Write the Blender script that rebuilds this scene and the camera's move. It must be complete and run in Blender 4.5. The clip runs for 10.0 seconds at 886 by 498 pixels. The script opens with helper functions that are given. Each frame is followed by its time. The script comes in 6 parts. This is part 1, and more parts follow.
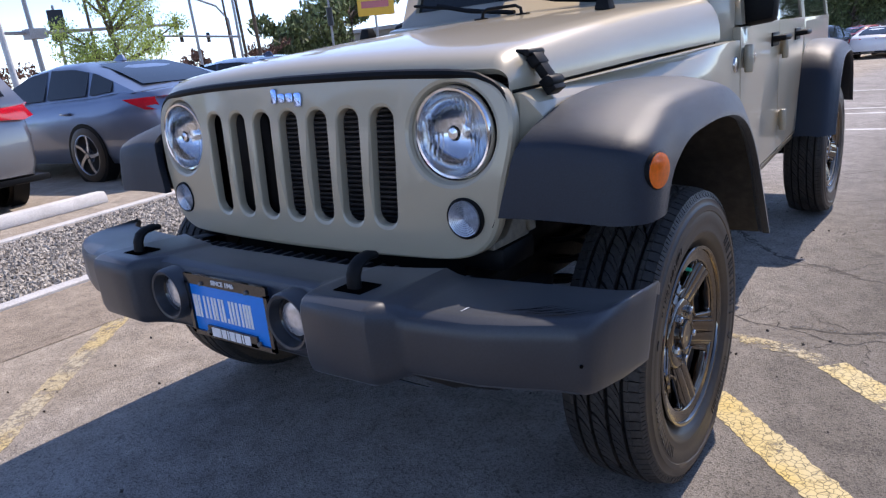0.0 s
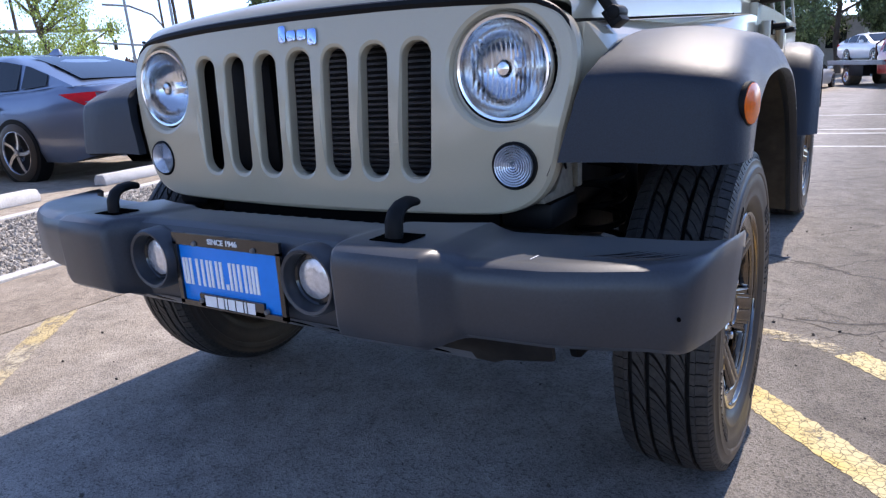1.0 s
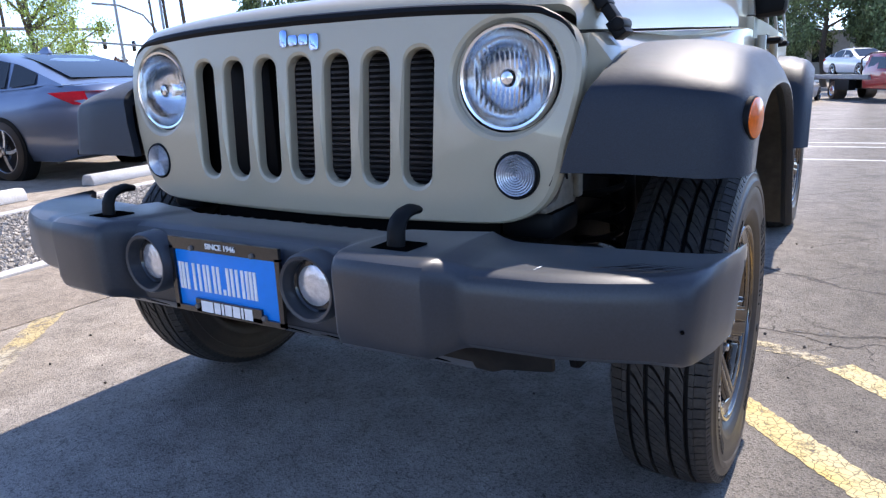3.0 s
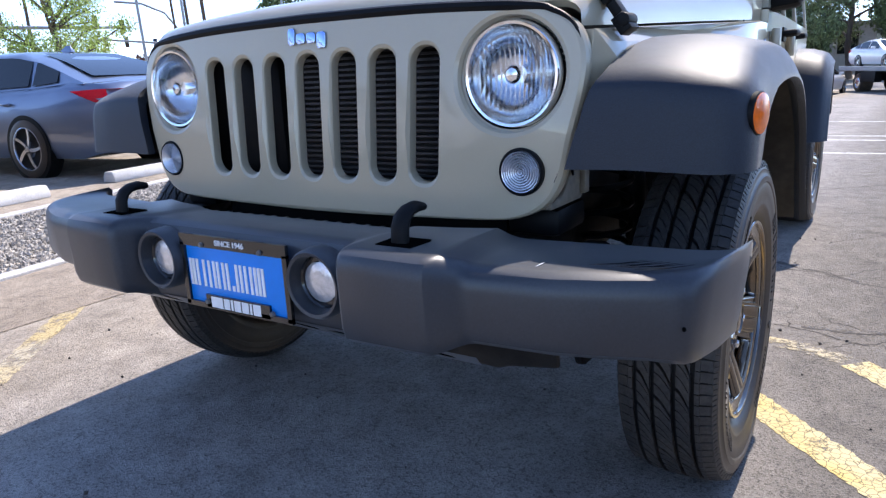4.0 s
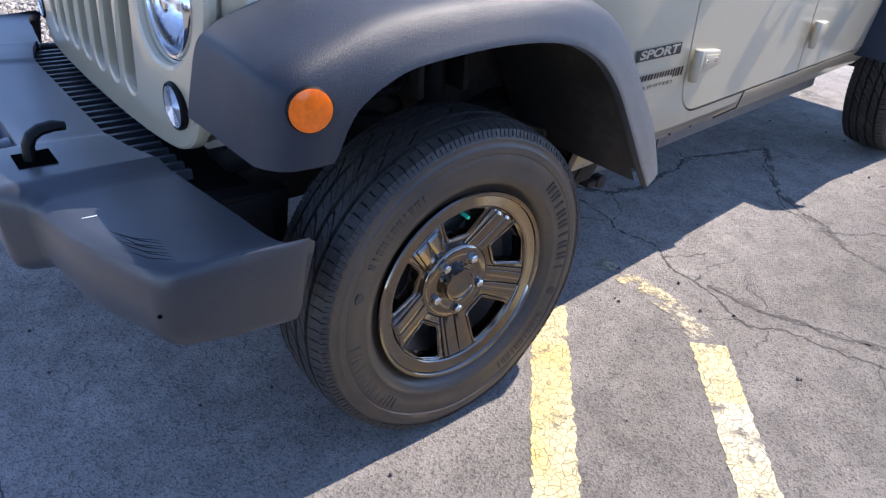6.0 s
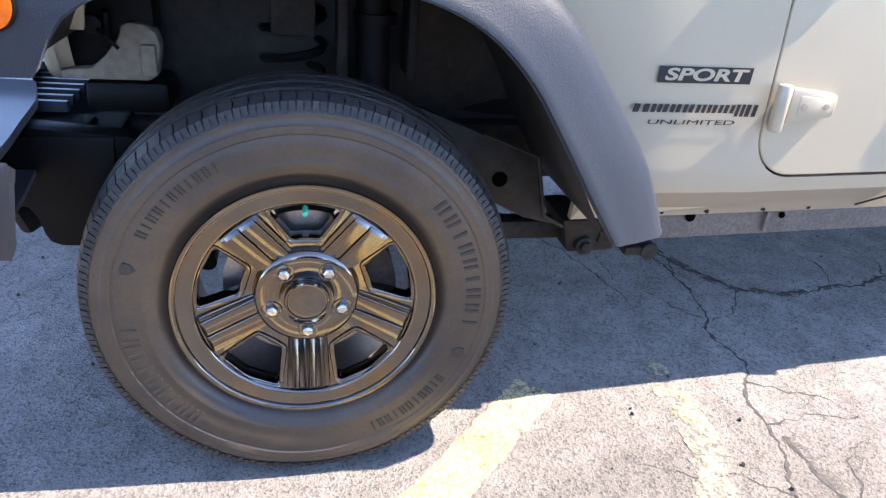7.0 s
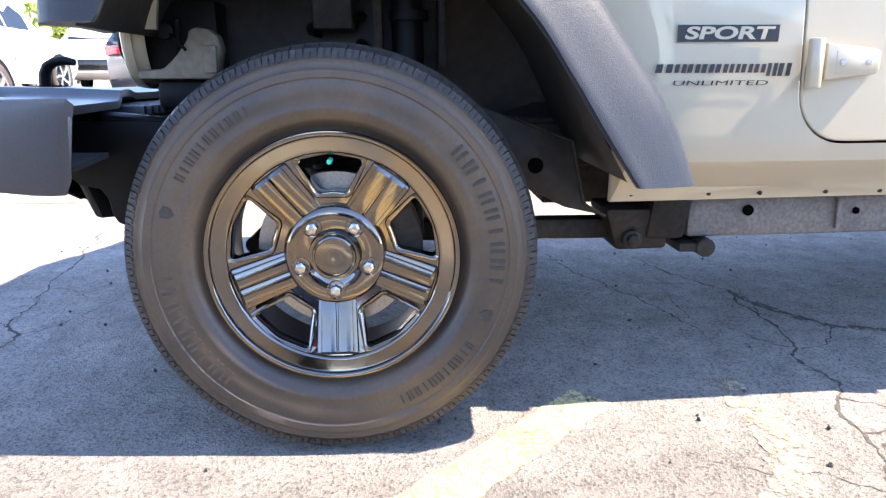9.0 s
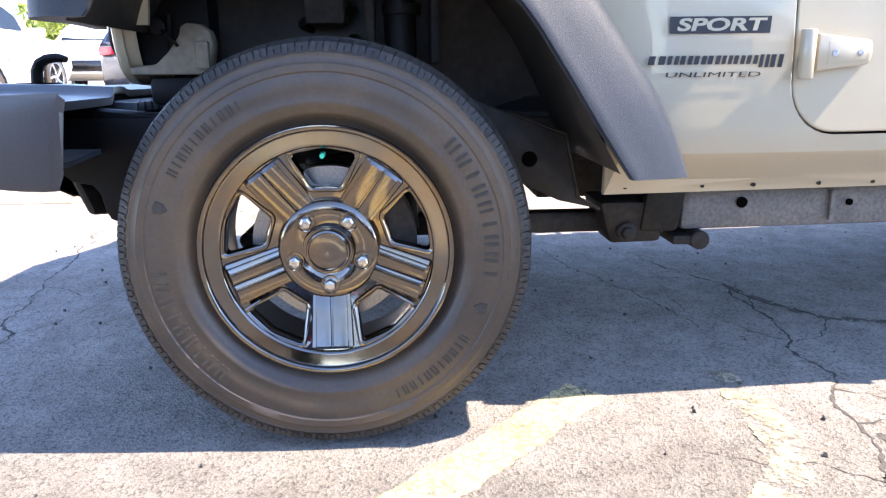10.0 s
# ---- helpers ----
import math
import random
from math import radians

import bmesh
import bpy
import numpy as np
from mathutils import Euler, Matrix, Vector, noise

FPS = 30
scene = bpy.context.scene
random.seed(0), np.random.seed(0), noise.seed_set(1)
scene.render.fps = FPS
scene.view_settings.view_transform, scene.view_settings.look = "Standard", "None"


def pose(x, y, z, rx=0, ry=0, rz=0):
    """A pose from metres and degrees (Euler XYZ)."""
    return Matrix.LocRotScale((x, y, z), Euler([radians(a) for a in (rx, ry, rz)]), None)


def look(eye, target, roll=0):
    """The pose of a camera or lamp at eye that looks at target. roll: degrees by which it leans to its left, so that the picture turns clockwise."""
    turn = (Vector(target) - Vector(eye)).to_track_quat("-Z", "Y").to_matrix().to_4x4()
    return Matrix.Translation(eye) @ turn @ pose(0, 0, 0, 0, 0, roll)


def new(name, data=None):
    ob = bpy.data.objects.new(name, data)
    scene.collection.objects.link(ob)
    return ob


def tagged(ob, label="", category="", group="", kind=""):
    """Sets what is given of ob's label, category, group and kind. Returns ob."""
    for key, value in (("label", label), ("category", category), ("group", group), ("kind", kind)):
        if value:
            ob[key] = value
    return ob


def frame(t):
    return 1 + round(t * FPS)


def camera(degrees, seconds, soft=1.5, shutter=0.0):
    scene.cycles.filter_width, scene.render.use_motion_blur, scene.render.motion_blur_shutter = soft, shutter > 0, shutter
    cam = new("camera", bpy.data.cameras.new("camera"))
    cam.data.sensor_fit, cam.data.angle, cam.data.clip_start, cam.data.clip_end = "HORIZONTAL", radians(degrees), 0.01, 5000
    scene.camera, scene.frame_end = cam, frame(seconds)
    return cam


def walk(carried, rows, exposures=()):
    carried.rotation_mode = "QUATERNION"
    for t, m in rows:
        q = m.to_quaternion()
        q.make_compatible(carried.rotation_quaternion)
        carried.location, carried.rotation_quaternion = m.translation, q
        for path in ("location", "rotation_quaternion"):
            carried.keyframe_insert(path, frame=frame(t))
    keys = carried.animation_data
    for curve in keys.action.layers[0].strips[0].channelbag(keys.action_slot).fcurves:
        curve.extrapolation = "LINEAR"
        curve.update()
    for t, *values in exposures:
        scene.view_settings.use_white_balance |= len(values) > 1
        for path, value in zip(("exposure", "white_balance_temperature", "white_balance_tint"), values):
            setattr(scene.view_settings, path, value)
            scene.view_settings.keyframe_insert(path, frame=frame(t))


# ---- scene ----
cam = camera(65.3, 10.0, soft=1.3)
PATH = [
    (0, (1.399, -1.66, 1.138), (0.21, -0.147, 0.592), -5.7),
    (0.5, (1.202, -1.634, 1.029), (0.096, -0.056, 0.494), -4.8),
    (1, (1.124, -1.665, 0.97), (0.079, -0.035, 0.47), -3.5),
    (1.5, (1.104, -1.662, 0.968), (0.09, -0.01, 0.477), -2.6),
    (2, (1.095, -1.659, 0.967), (0.094, 0.002, 0.478), -2.2),
    (3.5, (1.107, -1.677, 0.978), (0.071, -0.037, 0.49), -2.5),
    (4, (1.125, -1.663, 0.978), (0.063, -0.042, 0.481), -2.8),
    (4.5, (1.143, -1.656, 0.975), (0.056, -0.057, 0.463), -3.1),
    (5, (1.326, -1.629, 1.081), (0.187, -0.154, 0.355), -3.8),
    (5.3, (1.497, -1.523, 1.18), (0.343, -0.161, 0.279), -3.0),
    (5.5, (1.602, -1.369, 1.192), (0.427, -0.072, 0.225), -1.1),
    (5.7, (1.692, -1.169, 1.215), (0.49, 0.079, 0.216), 0.9),
    (6, (1.826, -0.874, 1.246), (0.512, 0.233, 0.222), 3.0),
    (6.1, (1.905, -0.752, 1.237), (0.523, 0.268, 0.212), 2.1),
    (6.2, (1.923, -0.663, 1.247), (0.53, 0.333, 0.215), 4.5),
    (7.3, (1.971, 0.11, 0.922), (0.141, 0.315, 0.141), 2.1),
    (7.5, (1.998, 0.129, 0.852), (0.129, 0.26, 0.151), 1.1),
    (8, (2.082, 0.123, 0.741), (0.156, 0.199, 0.204), 0.0),
    (8.5, (2.101, 0.14, 0.714), (0.164, 0.211, 0.222), -0.2),
    (9, (2.1, 0.142, 0.705), (0.161, 0.221, 0.221), -0.3),
    (9.5, (2.102, 0.148, 0.698), (0.162, 0.221, 0.219), -0.4),
    (10, (2.102, 0.147, 0.695), (0.164, 0.235, 0.208), -0.7),
]
EXPOSURES = [(0, 1.22, 6600, 19), (0.5, 1.38, 6550, 20), (1, 1.54, 6450, 18), (2, 1.70, 6400, 16), (3.5, 1.70, 6400, 16), (4.5, 1.68, 6400, 16), (5, 1.74, 6400, 16), (5.5, 1.84, 6400, 16), (6.2, 2.11, 6400, 17), (7.3, 3.06, 6950, 16), (8, 3.17, 7050, 15), (10, 3.00, 7050, 16)]
walk(cam, [(t, look(eye, target, roll)) for t, eye, target, roll in PATH], EXPOSURES)

from math import sin, cos, pi, tan, atan2, hypot, sqrt
from mathutils.geometry import delaunay_2d_cdt

# ---- daylight ----
TO_SUN = Vector((0.075, 0.775, 1.0)).normalized()
world = bpy.data.worlds.new("daylight")
scene.world = world
world.use_nodes = True
wn = world.node_tree.nodes
sky = wn.new("ShaderNodeTexSky")
sky.sky_type = "NISHITA"
sky.sun_disc = False
sky.sun_elevation = math.asin(TO_SUN.z)
sky.sun_rotation = atan2(TO_SUN.x, TO_SUN.y)
sky.air_density, sky.dust_density, sky.ozone_density = 0.65, 0.06, 2.4
sky.altitude = 1300
wn["Background"].inputs["Strength"].default_value = 0.146
world.node_tree.links.new(sky.outputs[0], wn["Background"].inputs["Color"])
sun = new("sun", bpy.data.lights.new("sun", "SUN"))
sun.data.energy, sun.data.angle, sun.data.color = 2.3, radians(0.53), (1.0, 0.93, 0.82)
sun.matrix_world = look(Vector((0, 0, 20)) + TO_SUN * 10, Vector((0, 0, 20)))


# ---- materials ----
def material(name, color, rough=0.5, metal=0.0, grain=0.0, scale=40.0, bump=0.0, bump_scale=120.0, stain=0.0,
             stain_scale=2.5, stain_color=None, coat=0.0, spec=0.5, transmission=0.0, ior=1.45, emission=None, per_piece=0.0, sheen=0.0, coat_rough=0.04):
    """A node material with fine grain, larger stains and bump."""
    mat = bpy.data.materials.new(name)
    mat.use_nodes = True
    nt = mat.node_tree
    n, l = nt.nodes, nt.links
    bsdf = n["Principled BSDF"]
    bsdf.inputs["Roughness"].default_value = rough
    bsdf.inputs["Metallic"].default_value = metal
    bsdf.inputs["Coat Weight"].default_value = coat
    bsdf.inputs["Coat Roughness"].default_value = coat_rough
    bsdf.inputs["Specular IOR Level"].default_value = spec
    bsdf.inputs["Transmission Weight"].default_value = transmission
    bsdf.inputs["IOR"].default_value = ior
    bsdf.inputs["Sheen Weight"].default_value, bsdf.inputs["Sheen Roughness"].default_value = sheen, 0.4
    coord = n.new("ShaderNodeTexCoord").outputs["Object"]
    out = None
    rgb = n.new("ShaderNodeRGB")
    rgb.outputs[0].default_value = (*color, 1)
    out = rgb.outputs[0]
    if stain:
        tex = n.new("ShaderNodeTexNoise")
        tex.inputs["Scale"].default_value, tex.inputs["Detail"].default_value, tex.inputs["Roughness"].default_value = stain_scale, 6, 0.62
        l.new(coord, tex.inputs["Vector"])
        ramp = n.new("ShaderNodeMapRange")
        ramp.inputs[1].default_value, ramp.inputs[2].default_value = 0.42, 0.68
        ramp.inputs[4].default_value = stain
        l.new(tex.outputs[0], ramp.inputs[0])
        mix = n.new("ShaderNodeMix")
        mix.data_type = "RGBA"
        l.new(ramp.outputs[0], mix.inputs[0])
        l.new(out, mix.inputs[6])
        mix.inputs[7].default_value = (*(stain_color or [c * 0.55 for c in color]), 1)
        out = mix.outputs[2]
        rr = n.new("ShaderNodeMath")
        rr.operation, rr.inputs[1].default_value, rr.inputs[2].default_value = "MULTIPLY_ADD", 0.12, rough
        l.new(ramp.outputs[0], rr.inputs[0])
        l.new(rr.outputs[0], bsdf.inputs["Roughness"])
    if grain:
        tex = n.new("ShaderNodeTexNoise")
        tex.inputs["Scale"].default_value, tex.inputs["Detail"].default_value = scale, 3
        l.new(coord, tex.inputs["Vector"])
        ramp = n.new("ShaderNodeMapRange")
        ramp.inputs[1].default_value, ramp.inputs[2].default_value = 0.3, 0.7
        ramp.inputs[3].default_value, ramp.inputs[4].default_value = 1 - grain, 1 + grain
        l.new(tex.outputs[0], ramp.inputs[0])
        mix = n.new("ShaderNodeMix")
        mix.data_type, mix.blend_type, mix.inputs[0].default_value = "RGBA", "MULTIPLY", 1.0
        l.new(out, mix.inputs[6])
        l.new(ramp.outputs[0], mix.inputs[7])
        out = mix.outputs[2]
    if per_piece:
        info = n.new("ShaderNodeNewGeometry")
        ramp = n.new("ShaderNodeMapRange")
        ramp.inputs[3].default_value, ramp.inputs[4].default_value = 1 - per_piece, 1 + per_piece
        l.new(info.outputs["Random Per Island"], ramp.inputs[0])
        mix = n.new("ShaderNodeMix")
        mix.data_type, mix.blend_type, mix.inputs[0].default_value = "RGBA", "MULTIPLY", 1.0
        l.new(out, mix.inputs[6])
        l.new(ramp.outputs[0], mix.inputs[7])
        out = mix.outputs[2]
    l.new(out, bsdf.inputs["Base Color"])
    if bump:
        tex = n.new("ShaderNodeTexNoise")
        tex.inputs["Scale"].default_value, tex.inputs["Detail"].default_value = bump_scale, 4
        l.new(coord, tex.inputs["Vector"])
        b = n.new("ShaderNodeBump")
        b.inputs["Strength"].default_value, b.inputs["Distance"].default_value = bump, 0.004
        l.new(tex.outputs[0], b.inputs["Height"])
        l.new(b.outputs[0], bsdf.inputs["Normal"])
    if emission:
        bsdf.inputs["Emission Color"].default_value = (*emission[:3], 1)
        bsdf.inputs["Emission Strength"].default_value = emission[3]
    return mat


def fluted(mat, scale, distortion):
    """Upright flutes in the relief of a material."""
    n, l = mat.node_tree.nodes, mat.node_tree.links
    wave = n.new("ShaderNodeTexWave")
    wave.bands_direction = "X"
    wave.inputs["Scale"].default_value, wave.inputs["Distortion"].default_value, wave.inputs["Detail Scale"].default_value = scale, distortion, 0.6
    l.new(n["Texture Coordinate"].outputs["Object"], wave.inputs["Vector"])
    l.new(wave.outputs[1], n["Bump"].inputs["Height"])
    return mat


PAINT = material("beige_paint", (0.435, 0.370, 0.256), 0.34, 0.05, grain=0.05, scale=900, stain=0.15, stain_scale=3, stain_color=(0.45, 0.37, 0.235), coat=0.65)
# PAINT at about half its brightness for the bracket's shade, with dust stains
DUSTY_SHADED_BEIGE = material("dusty_shaded_beige", (0.225, 0.185, 0.135), 0.55, grain=0.15, scale=60, stain=0.6, stain_scale=14, stain_color=(0.13, 0.10, 0.070))
TRIM = material("textured_black_plastic", (0.023, 0.026, 0.032), 0.40, grain=0.14, scale=220, bump=0.05, bump_scale=500, stain=0.6, stain_scale=5, stain_color=(0.033, 0.036, 0.042), spec=0.6, sheen=0.12, coat=0.25, coat_rough=0.30)
FLARE = material("flare_plastic", (0.007, 0.011, 0.019), 0.48, grain=0.35, scale=420, bump=0.22, bump_scale=480, stain=0.5, stain_scale=6, stain_color=(0.013, 0.018, 0.027), spec=0.55, sheen=0.16)
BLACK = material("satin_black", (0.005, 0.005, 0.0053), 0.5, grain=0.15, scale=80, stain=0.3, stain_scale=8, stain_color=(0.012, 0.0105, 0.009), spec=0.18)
GLOSS_BLACK = material("gloss_black", (0.012, 0.012, 0.013), 0.15, coat=0.5, grain=0.1)
DIRTY = material("dusty_black_steel", (0.012, 0.0115, 0.011), 0.6, grain=0.3, scale=60, stain=0.6, stain_scale=7, stain_color=(0.060, 0.047, 0.034), bump=0.3, bump_scale=90, spec=0.25)
LINER = material("dusty_liner", (0.018, 0.016, 0.014), 0.50, grain=0.3, scale=40, stain=0.6, stain_scale=4, stain_color=(0.062, 0.050, 0.039), spec=0.35, bump=0.2, bump_scale=40)
# near-black and glossless: the shade of holes and slots put into colour
VOID = material("painted_opening_shade", (0.003, 0.003, 0.003), 1.0, spec=0.0, grain=0.1)
STEEL = material("dusty_grey_frame", (0.14, 0.135, 0.13), 0.55, 0.2, grain=0.25, scale=120, stain=0.5, stain_scale=9, stain_color=(0.24, 0.21, 0.17), bump=0.2)
RUBBER = material("tyre_rubber", (0.048, 0.037, 0.029), 0.40, grain=0.10, scale=150, stain=0.9, stain_scale=2.6, stain_color=(0.114, 0.075, 0.043), bump=0.03, bump_scale=300, spec=0.55)
MARK = material("tyre_mark_rubber", (0.040, 0.036, 0.032), 0.42, grain=0.2, scale=150, stain=0.4, stain_scale=9, stain_color=(0.050, 0.043, 0.036), spec=0.4)
TREAD = material("tread_rubber", (0.034, 0.032, 0.030), 0.5, grain=0.3, scale=120, stain=0.6, stain_scale=11, stain_color=(0.066, 0.057, 0.047), bump=0.2, bump_scale=200, spec=0.35)
RIM = material("black_chrome", (0.165, 0.158, 0.152), 0.06, 1.0, grain=0.05, scale=40, stain=0.7, stain_scale=8, stain_color=(0.25, 0.175, 0.10))
CHROME = material("chrome", (0.75, 0.75, 0.76), 0.10, 1.0, grain=0.04)
NUT = material("nut_steel", (0.55, 0.54, 0.53), 0.22, 1.0, grain=0.08)
DISC = material("brake_disc", (0.30, 0.29, 0.28), 0.35, 0.9, grain=0.15, scale=200)
WINDOW = material("tinted_window", (0.010, 0.012, 0.013), 0.03, grain=0.05)
REFLECTOR = fluted(material("lamp_reflector", (0.68, 0.70, 0.72), 0.13, 1.0, grain=0.04, scale=30, bump=0.10, bump_scale=35), 34, 3.0)
LENS_GLASS = material("lamp_lens", (0.95, 0.97, 1.0), 0.02, transmission=1.0, ior=1.3, bump=0.12, bump_scale=70)
AMBER = material("amber_lens", (0.88, 0.15, 0.006), 0.2, coat=0.3, grain=0.12, scale=120)
BLUE = material("plate_blue", (0.0, 0.235, 0.78), 0.35, grain=0.03, stain=0.15, stain_scale=9, stain_color=(0.01, 0.22, 0.75))
SCUFF = material("scuffed_plastic", (0.006, 0.006, 0.007), 0.7, grain=0.2, spec=0.2)
WHITE = material("white_print", (0.82, 0.82, 0.82), 0.4, grain=0.04)
BADGE = material("badge_blue_chrome", (0.42, 0.55, 0.85), 0.15, 1.0, grain=0.05)
DECAL = material("dark_decal", (0.016, 0.016, 0.017), 0.4, grain=0.15)
FOG = material("fog_lens", (0.62, 0.63, 0.66), 0.14, 0.6, coat=1.0, grain=0.15, scale=90, bump=0.35, bump_scale=120)
GREEN = material("green_cap", (0.02, 0.5, 0.30), 0.4, grain=0.05)
CORE = material("radiator_fin", (0.045, 0.046, 0.05), 0.4, 0.5, grain=0.2)
TAIL = material("red_tail_lens", (0.62, 0.004, 0.022), 0.12, coat=0.4, grain=0.1)
SILVER = material("silver_blue_paint", (0.20, 0.24, 0.33), 0.32, 0.7, grain=0.04, scale=600, coat=1.0, stain=0.1)
GREYPAINT = material("grey_paint", (0.20, 0.20, 0.21), 0.30, 0.7, grain=0.04, scale=600, coat=1.0, stain=0.1)
WHITEPAINT = material("white_paint", (0.75, 0.75, 0.75), 0.3, grain=0.03, coat=1.0, stain=0.1)
REDPAINT = material("red_paint", (0.36, 0.015, 0.02), 0.3, grain=0.05, coat=1.0, stain=0.1)
NAVY = material("navy_paint", (0.03, 0.04, 0.07), 0.25, 0.4, grain=0.05, coat=1.0, stain=0.1)
CONCRETE = material("white_concrete", (0.62, 0.60, 0.57), 0.8, grain=0.15, scale=90, stain=0.5, stain_scale=3, stain_color=(0.38, 0.36, 0.33), bump=0.4, bump_scale=90)
STONE = material("gravel_stone", (0.38, 0.345, 0.295), 0.85, grain=0.3, scale=60, per_piece=0.5, stain=0.5, stain_scale=1.0, stain_color=(0.25, 0.22, 0.19))
POLE = material("galvanised_pole", (0.30, 0.30, 0.31), 0.5, 0.6, grain=0.15, scale=20, stain=0.3)
WOODPOLE = material("dark_timber", (0.10, 0.07, 0.05), 0.8, grain=0.3, scale=12, stain=0.4)
LEAF = material("spring_leaf", (0.36, 0.44, 0.10), 0.6, grain=0.3, scale=3, per_piece=0.45)
DARKLEAF = material("dark_leaf", (0.125, 0.16, 0.062), 0.6, grain=0.3, scale=2, per_piece=0.6)
RUSTLEAF = material("reddish_leaf", (0.16, 0.085, 0.06), 0.7, grain=0.3, scale=2, per_piece=0.5)
BARK = material("bark", (0.13, 0.10, 0.08), 0.85, grain=0.3, scale=15, stain=0.4)
WALL = material("render_wall", (0.33, 0.31, 0.28), 0.85, grain=0.12, scale=5, stain=0.3)


def asphalt_material(name, base, patch, speck, crack_amount):
    """Worn asphalt: aggregate specks, broad stains, fine crazing."""
    mat = bpy.data.materials.new(name)
    mat.use_nodes = True
    n, l = mat.node_tree.nodes, mat.node_tree.links
    bsdf = n["Principled BSDF"]
    bsdf.inputs["Roughness"].default_value = 0.88
    bsdf.inputs["Specular IOR Level"].default_value = 0.3
    co = n.new("ShaderNodeTexCoord").outputs["Object"]

    def tex(kind, scale, detail=4, **kw):
        t = n.new(kind)
        t.inputs["Scale"].default_value = scale
        if "Detail" in t.inputs:
            t.inputs["Detail"].default_value = detail
        for k, v in kw.items():
            t.inputs[k].default_value = v
        l.new(co, t.inputs["Vector"])
        return t

    def ramp(src, a, b, lo, hi):
        m = n.new("ShaderNodeMapRange")
        for i, v in enumerate((a, b, lo, hi), 1):
            m.inputs[i].default_value = v
        l.new(src, m.inputs[0])
        return m.outputs[0]

    def mix(fac, a, b, kind="MIX"):
        m = n.new("ShaderNodeMix")
        m.data_type, m.blend_type = "RGBA", kind
        for i, v in ((0, fac), (6, a), (7, b)):
            if isinstance(v, (tuple, float, int)):
                m.inputs[i].default_value = (*v, 1) if isinstance(v, tuple) else v
            else:
                l.new(v, m.inputs[i])
        return m.outputs[2]

    broad = tex("ShaderNodeTexNoise", 0.9, 8, Roughness=0.68)
    c = mix(ramp(broad.outputs[0], 0.36, 0.64, 0, 1), base, patch)
    # lighter towards -x and darker towards +x, with noise in the transition
    ground_xyz = n.new("ShaderNodeSeparateXYZ")
    l.new(co, ground_xyz.inputs[0])
    shift = n.new("ShaderNodeMath")
    shift.operation, shift.inputs[1].default_value = "MULTIPLY_ADD", 1.2
    l.new(broad.outputs[0], shift.inputs[0])
    l.new(ground_xyz.outputs[0], shift.inputs[2])
    c = mix(ramp(shift.outputs[0], -0.9, -0.1, 1.0, 0.0), c, mix(1.0, c, (1.24, 1.16, 1.02), "MULTIPLY"))
    c = mix(ramp(shift.outputs[0], 1.1, 1.7, 0.0, 1.0), c, mix(1.0, c, (0.585, 0.575, 0.545), "MULTIPLY"))
    blot = tex("ShaderNodeTexNoise", 2.3, 6, Roughness=0.6)
    c = mix(1.0, c, ramp(blot.outputs[0], 0.56, 0.70, 1.0, 0.72), "MULTIPLY")
    drops = tex("ShaderNodeTexVoronoi", 1.3)
    c = mix(1.0, c, ramp(drops.outputs["Distance"], 0.025, 0.055, 0.5, 1.0), "MULTIPLY")
    mid = tex("ShaderNodeTexNoise", 9, 5, Roughness=0.7)
    c = mix(1.0, c, ramp(mid.outputs[0], 0.3, 0.7, 0.74, 1.22), "MULTIPLY")
    grains = tex("ShaderNodeTexVoronoi", 170)
    c = mix(ramp(grains.outputs["Distance"], 0.0, 0.55, 0.75, 0.0), c, speck)
    shade = n.new("ShaderNodeSeparateColor")
    l.new(grains.outputs["Color"], shade.inputs[0])
    c = mix(1.0, c, ramp(shade.outputs[0], 0, 1, 0.28, 1.68), "MULTIPLY")
    fine = tex("ShaderNodeTexNoise", 420, 2)
    c = mix(1.0, c, ramp(fine.outputs[0], 0.3, 0.7, 0.7, 1.3), "MULTIPLY")
    # loose pale stones and dark pits
    chips = tex("ShaderNodeTexVoronoi", 95)
    pick = n.new("ShaderNodeSeparateColor")
    l.new(chips.outputs["Color"], pick.inputs[0])

    def both(a, b):
        m = n.new("ShaderNodeMath")
        m.operation = "MULTIPLY"
        l.new(a, m.inputs[0])
        l.new(b, m.inputs[1])
        return m.outputs[0]

    c = mix(both(ramp(chips.outputs["Distance"], 0.16, 0.30, 0.9, 0.0), ramp(pick.outputs[0], 0.70, 0.80, 0.0, 1.0)), c, tuple(min(0.6, x * 1.45) for x in speck))
    c = mix(both(ramp(chips.outputs["Distance"], 0.20, 0.40, 0.8, 0.0), ramp(pick.outputs[1], 0.72, 0.82, 0.0, 1.0)), c, tuple(x * 0.35 for x in base))
    # crazing
    warp = tex("ShaderNodeTexNoise", 2.2, 4)
    add = n.new("ShaderNodeVectorMath")
    add.operation = "MULTIPLY_ADD"
    l.new(warp.outputs["Color"], add.inputs[0])
    add.inputs[1].default_value = (0.9, 0.9, 0.0)
    l.new(co, add.inputs[2])
    v = n.new("ShaderNodeTexVoronoi")
    v.feature = "DISTANCE_TO_EDGE"
    v.inputs["Scale"].default_value = 5.5
    l.new(add.outputs[0], v.inputs["Vector"])
    where = tex("ShaderNodeTexNoise", 0.55, 2)
    line = n.new("ShaderNodeMath")
    line.operation = "MULTIPLY"
    l.new(ramp(v.outputs["Distance"], 0.0, 0.007, 1.0, 0.0), line.inputs[0])
    l.new(ramp(where.outputs[0], 0.44, 0.56, 0.0, crack_amount), line.inputs[1])
    c = mix(line.outputs[0], c, tuple(x * 0.3 for x in base))
